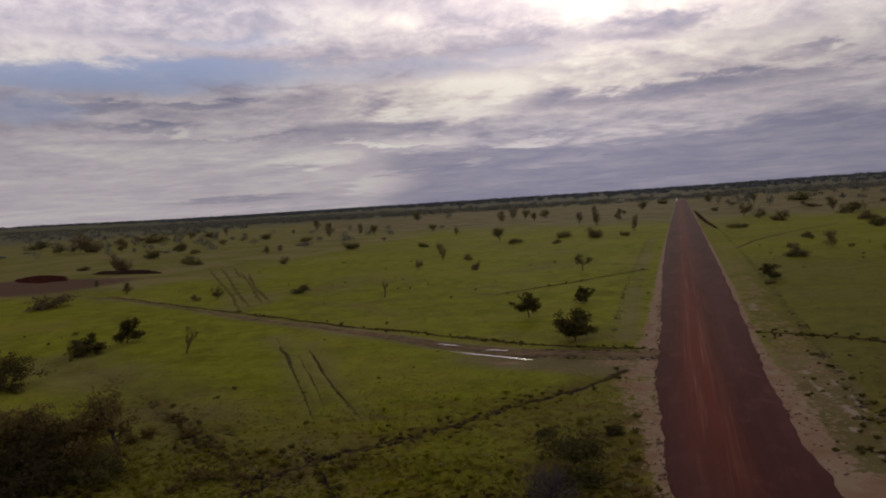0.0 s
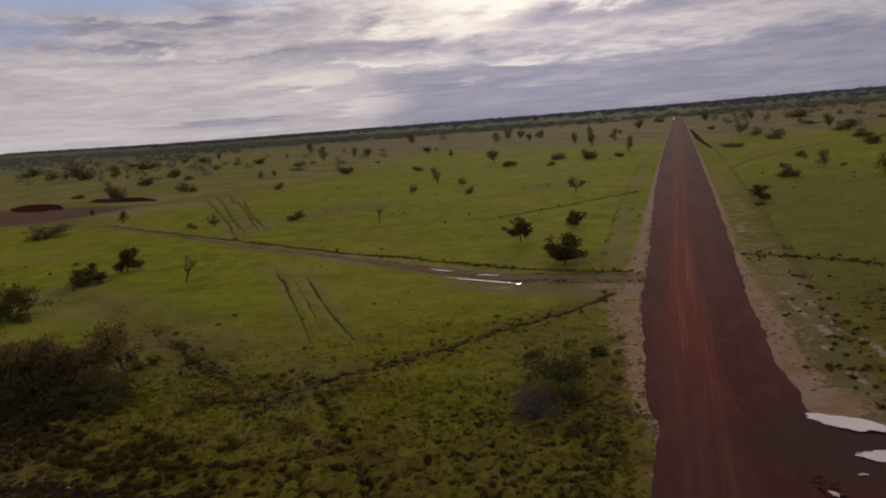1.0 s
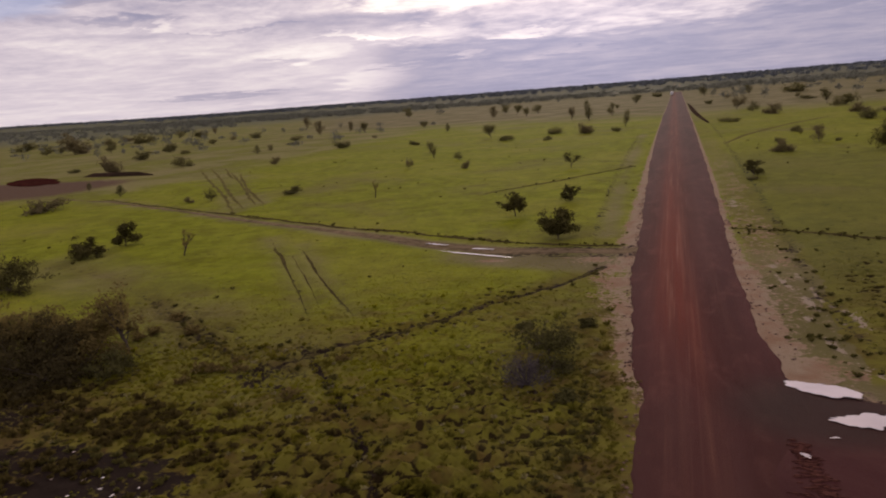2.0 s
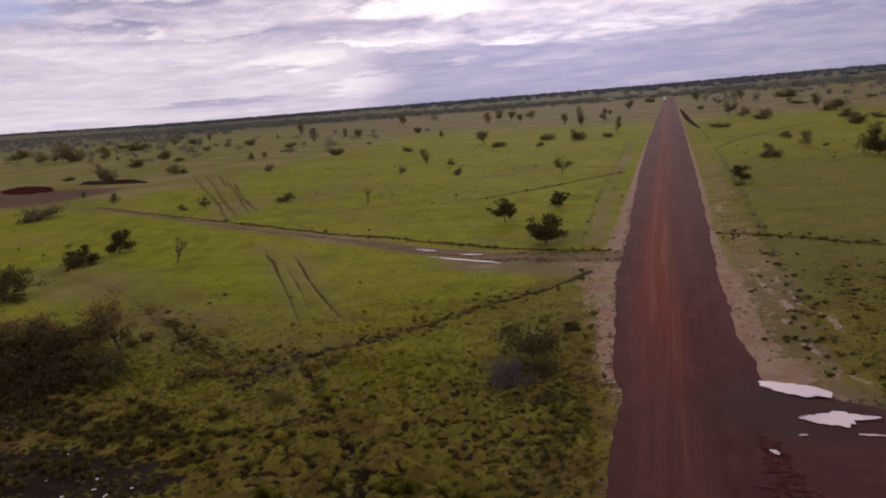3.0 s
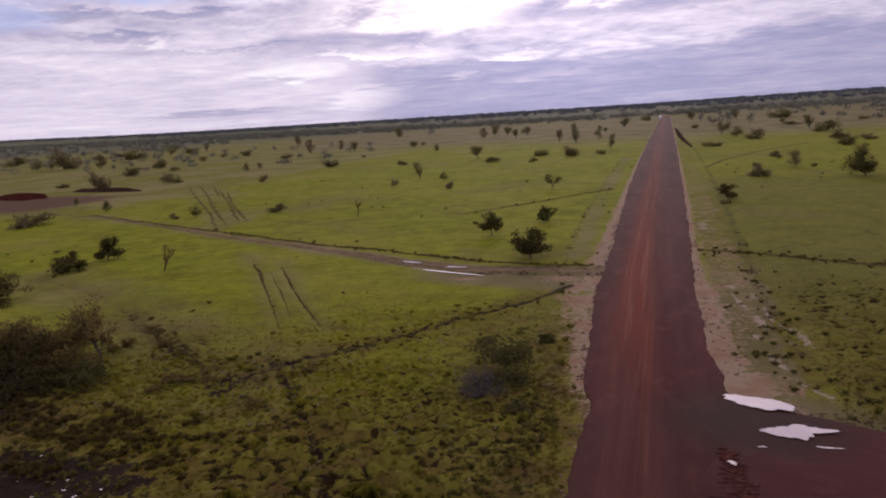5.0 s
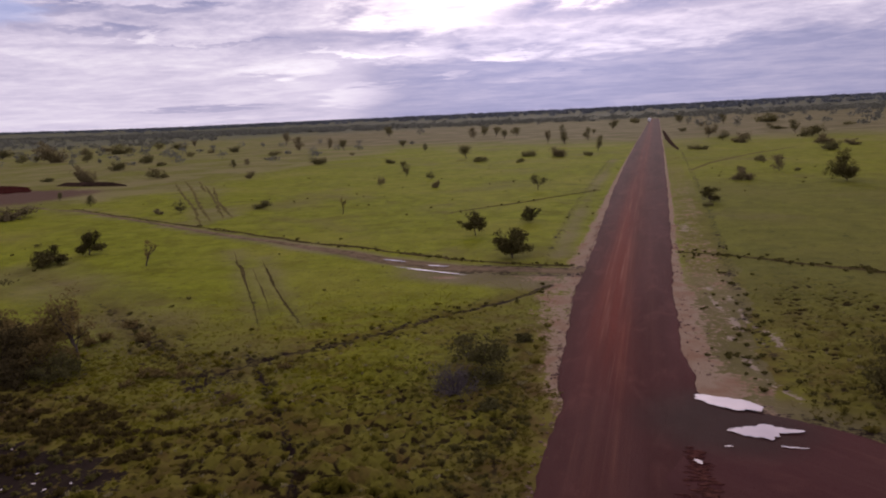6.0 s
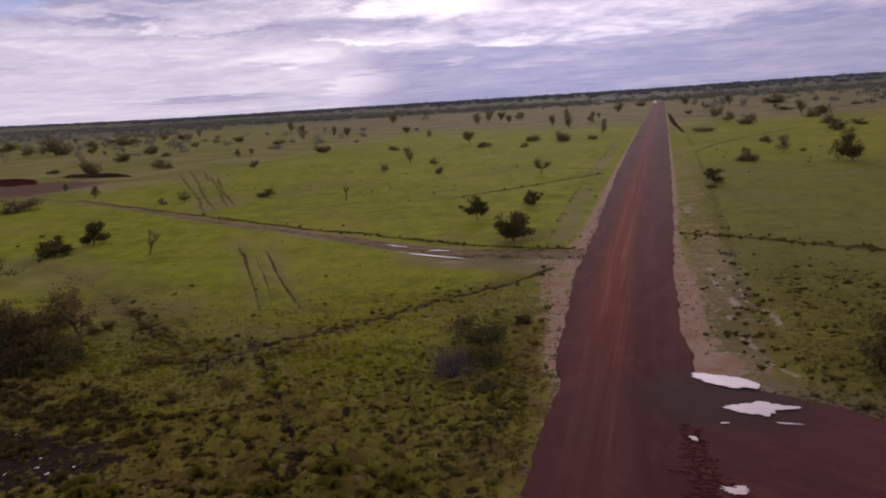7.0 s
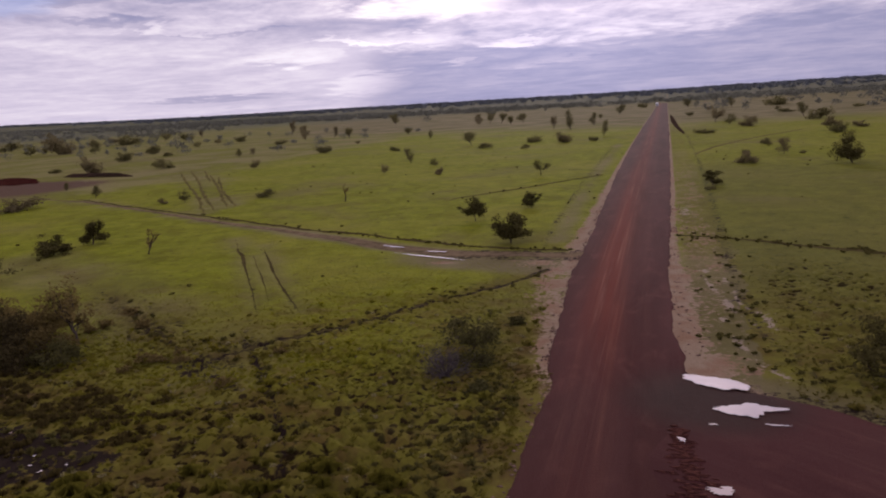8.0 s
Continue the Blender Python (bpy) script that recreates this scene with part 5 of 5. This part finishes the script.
def grass_places(n, x0, x1, y0, y1, seed, clump):
    """Where tussocks grow: not on earth, thinner where it is trampled."""
    r = np.random.RandomState(seed)
    x, y = r.uniform(x0, x1, n), r.uniform(y0, y1, n)
    keep = off_road(x, y) > np.where(x > 4, 2.2, np.interp(y, [10, 30, 36, 47, 58, 66], [0.25, 0.35, 0.7, 1.3, 1.7, 1.0])) + 1.2 * waves(x, y, 1.1, 8)
    keep &= (x < 7) | (x > 11.8 + 0.8 * waves(x, y, 0.8, 9)) | (r.uniform(0, 1, n) < 0.10)
    keep &= (from_line(x, y, SIDE_LINE) > 7.3) | (x < 2)
    keep &= from_line(x, y, TRACK_LINE) > 3.2
    keep &= from_line(x, y, DITCH) > 0.95
    for line in RUT_LINES[:3]:
        keep &= from_line(x, y, line) > 0.5
    keep &= (hollow(x, y) < 0.4) | (r.uniform(0, 1, n) < 0.03)
    keep &= (((x + 21.5) / 3.0) ** 2 + ((y - 31.5) / 2.0) ** 2 > 1) | (r.uniform(0, 1, n) < 0.3)
    keep &= np.exp(-(((x + 33) / 8.0) ** 2 + ((y - 24.5) / 4.5) ** 2)) < r.uniform(0.2, 1.4, n)
    crown, tall = lumps(x, y)
    keep &= hoof_holes(x, y) * trodden(x, y) < 0.4
    keep &= crown + 0.9 * (1 - trodden(x, y)) - 0.22 * churned(x, y) > r.uniform(0.25, 0.8, n)
    keep &= 0.45 * waves(x, y, 0.35, 10) + 0.5 * waves(x, y, 1.1, 19) + clump - 1.9 * step(np.hypot(x, y), 34, 98) > r.uniform(-1.0, 1.0, n)
    return np.stack([x[keep], y[keep]], -1), r


def shrink(p):
    return 1 - 0.6 * step(np.hypot(p[:, 0], p[:, 1]), 36, 68)


p, r = grass_places(7500, -66, 36, 13, 92, 1, 0.0)
p = p[trodden(p[:, 0], p[:, 1]) > r.uniform(0.1, 0.9, len(p))]
blades("tussock_grass", p, r.uniform(0.17, 0.38, len(p)) * shrink(p), 30, GRASS, "yellow-green tussock grass covering the near field", 2)
p, r = grass_places(46000, -66, 36, 13, 96, 7, 0.7)
blades("low_grass", p, r.uniform(0.06, 0.14, len(p)) * shrink(p), 12, LOW_GRASS, "low green grass between the tussocks", 8)
p, r = grass_places(9000, -32, 1, 13, 36, 9, 1.2)
blades("short_turf", p, r.uniform(0.07, 0.16, len(p)), 14, LOW_GRASS, "short grazed turf on the hummocks of the near field", 10)
p, r = grass_places(3600, -40, 20, 13, 60, 3, -0.1)
p = p[trodden(p[:, 0], p[:, 1]) > r.uniform(0.2, 0.9, len(p))]
blades("dry_tussocks", p, r.uniform(0.10, 0.24, len(p)) * shrink(p), 12, STRAW, "straw-coloured dry tussocks among the green grass", 4)


def edge_stones():
    """Stones and clods thrown up along both edges of the road."""
    r = np.random.RandomState(44)
    pieces = []
    f = np.array([(0, 1, 4), (1, 2, 4), (2, 3, 4), (3, 0, 4), (1, 0, 5), (2, 1, 5), (3, 2, 5), (0, 3, 5)])
    for k in range(420):
        y = 20 + 75 * r.uniform(0, 1) ** 1.6
        left, right = road_span(y)
        west = r.uniform() < 0.55
        if not west and y < 37:
            continue
        x = float(left) + 0.1 - abs(r.normal(0, 0.28)) if west else float(right) + abs(r.normal(0, 0.9))
        s = r.uniform(0.02, 0.09) * (1 + (r.uniform() < 0.06))
        v = np.array([[1, 0, 0], [0, 1, 0], [-1, 0, 0], [0, -1, 0], [0, 0, 1], [0, 0, -1]]) * r.uniform(0.6, 1.4, (6, 1)) * s * [1.5, 1.1, 0.8]
        pieces.append((v + [x, y, float(land(x, y)) + s * 0.35], f))
    me = mesh_of("edge_stones", *join(pieces), STONE)
    return tagged(new("edge_stones", me), "loose stones and clods along the edges of the road", "stones", kind="stuff")


edge_stones()


def dark_tufts():
    """Dark low plants: on the verge, along the ditches and here and there in the rough grass."""
    r = np.random.RandomState(91)
    spots = []
    for line, n, off in ((VERGE_LINE[3:], 40, 0.8), (GULLY_LINE, 16, 1.3), (GULLY_LOWER, 12, 1.0), ([(8.0, 41.0), (10.5, 41.5)], 14, 0.5), ([(-28, 22.5), (-20, 20)], 60, 1.6), (HOOF_PATH, 40, 0.9), (DITCH_WEST[:4], 34, 0.8), (RIGHT_LINE[:6], 80, 0.8), (DITCH, 45, 0.7), (TRACK_EDGE, 110, 0.45), (FIELD_LINE, 14, 0.5), ([(-4.5, 17.0), (-2.2, 31.0)], 150, 1.3), ([(12.5, 31.5), (21.0, 26.5)], 60, 1.2)):
        for _ in range(n):
            k = r.randint(0, len(line) - 1)
            t = r.uniform()
            a, b = line[k], line[k + 1]
            spots.append((a[0] + (b[0] - a[0]) * t + r.normal(0, off), a[1] + (b[1] - a[1]) * t + r.normal(0, off)))
    near = np.stack([r.uniform(-40, 28, 30), r.uniform(15, 58, 30)], -1)
    far = np.stack([r.uniform(-110, 45, 100), r.uniform(58, 200, 100)], -1)
    p = np.concatenate([np.array(spots), near, far])
    p = p[(off_road(p[:, 0], p[:, 1]) > 0.7) & (from_line(p[:, 0], p[:, 1], SIDE_LINE) > 7.4) & (from_line(p[:, 0], p[:, 1], TRACK_LINE) > 2.0)]
    blades("dark_tufts", p, r.uniform(0.10, 0.28, len(p)), 30, TUFT, "dark low tufts along verges and ditches", 92)


dark_tufts()


def sedge():
    """Dark rank growth, added to dim the wet hollow and the foot of the thicket."""
    r = np.random.RandomState(95)
    p = np.concatenate([np.stack([r.normal(-25.0, 4.4, 170), r.normal(20.0, 1.8, 170)], -1), np.stack([r.normal(-36, 3.0, 260), r.normal(26.0, 1.8, 260)], -1), np.stack([r.normal(-25.5, 4.5, 300), r.normal(23.8, 1.8, 300)], -1)])
    p = p[waves(p[:, 0], p[:, 1], 0.8, 96) > -0.15]
    blades("sedge", p, r.uniform(0.14, 0.36, len(p)), 34, DIM_GROWTH, "dark rank growth added to dim the ground by the thicket", 97)


sedge()


def foreground_tussocks():
    """Large soft tussocks below the eye, a few forms repeated."""
    r = np.random.RandomState(101)
    p = np.stack([r.uniform(-21, -3, 110), r.uniform(14.5, 21.5, 110)], -1)
    p = p[(waves(p[:, 0], p[:, 1], 0.5, 102) > -0.1) & (hollow(p[:, 0], p[:, 1]) < 0.3)]
    forms = []
    for k, (x, y) in enumerate(p):
        if k < 5:
            ob = blades("grass_tussock", np.zeros((1, 2)), np.array([0.42]), 130, TALL_GRASS, "", 110 + k)
            ob.data.transform(Matrix.Translation((0, 0, -float(land(0.0, 0.0)))))
            forms.append(ob.data)
        else:
            ob = new("grass_tussock", forms[k % 5])
        big = r.uniform(0.6, 1.25)
        ob.matrix_world = pose(x, y, float(land(x, y)), 0, 0, r.uniform(0, 360)) @ Matrix.Diagonal((big, big, big, 1))
        size = "large" if big > 1.05 else "middling" if big > 0.8 else "small"
        tagged(ob, f"{size} dark olive grass tussock in the rough field", "grass", group="tussocks of the near field", kind="thing")


foreground_tussocks()
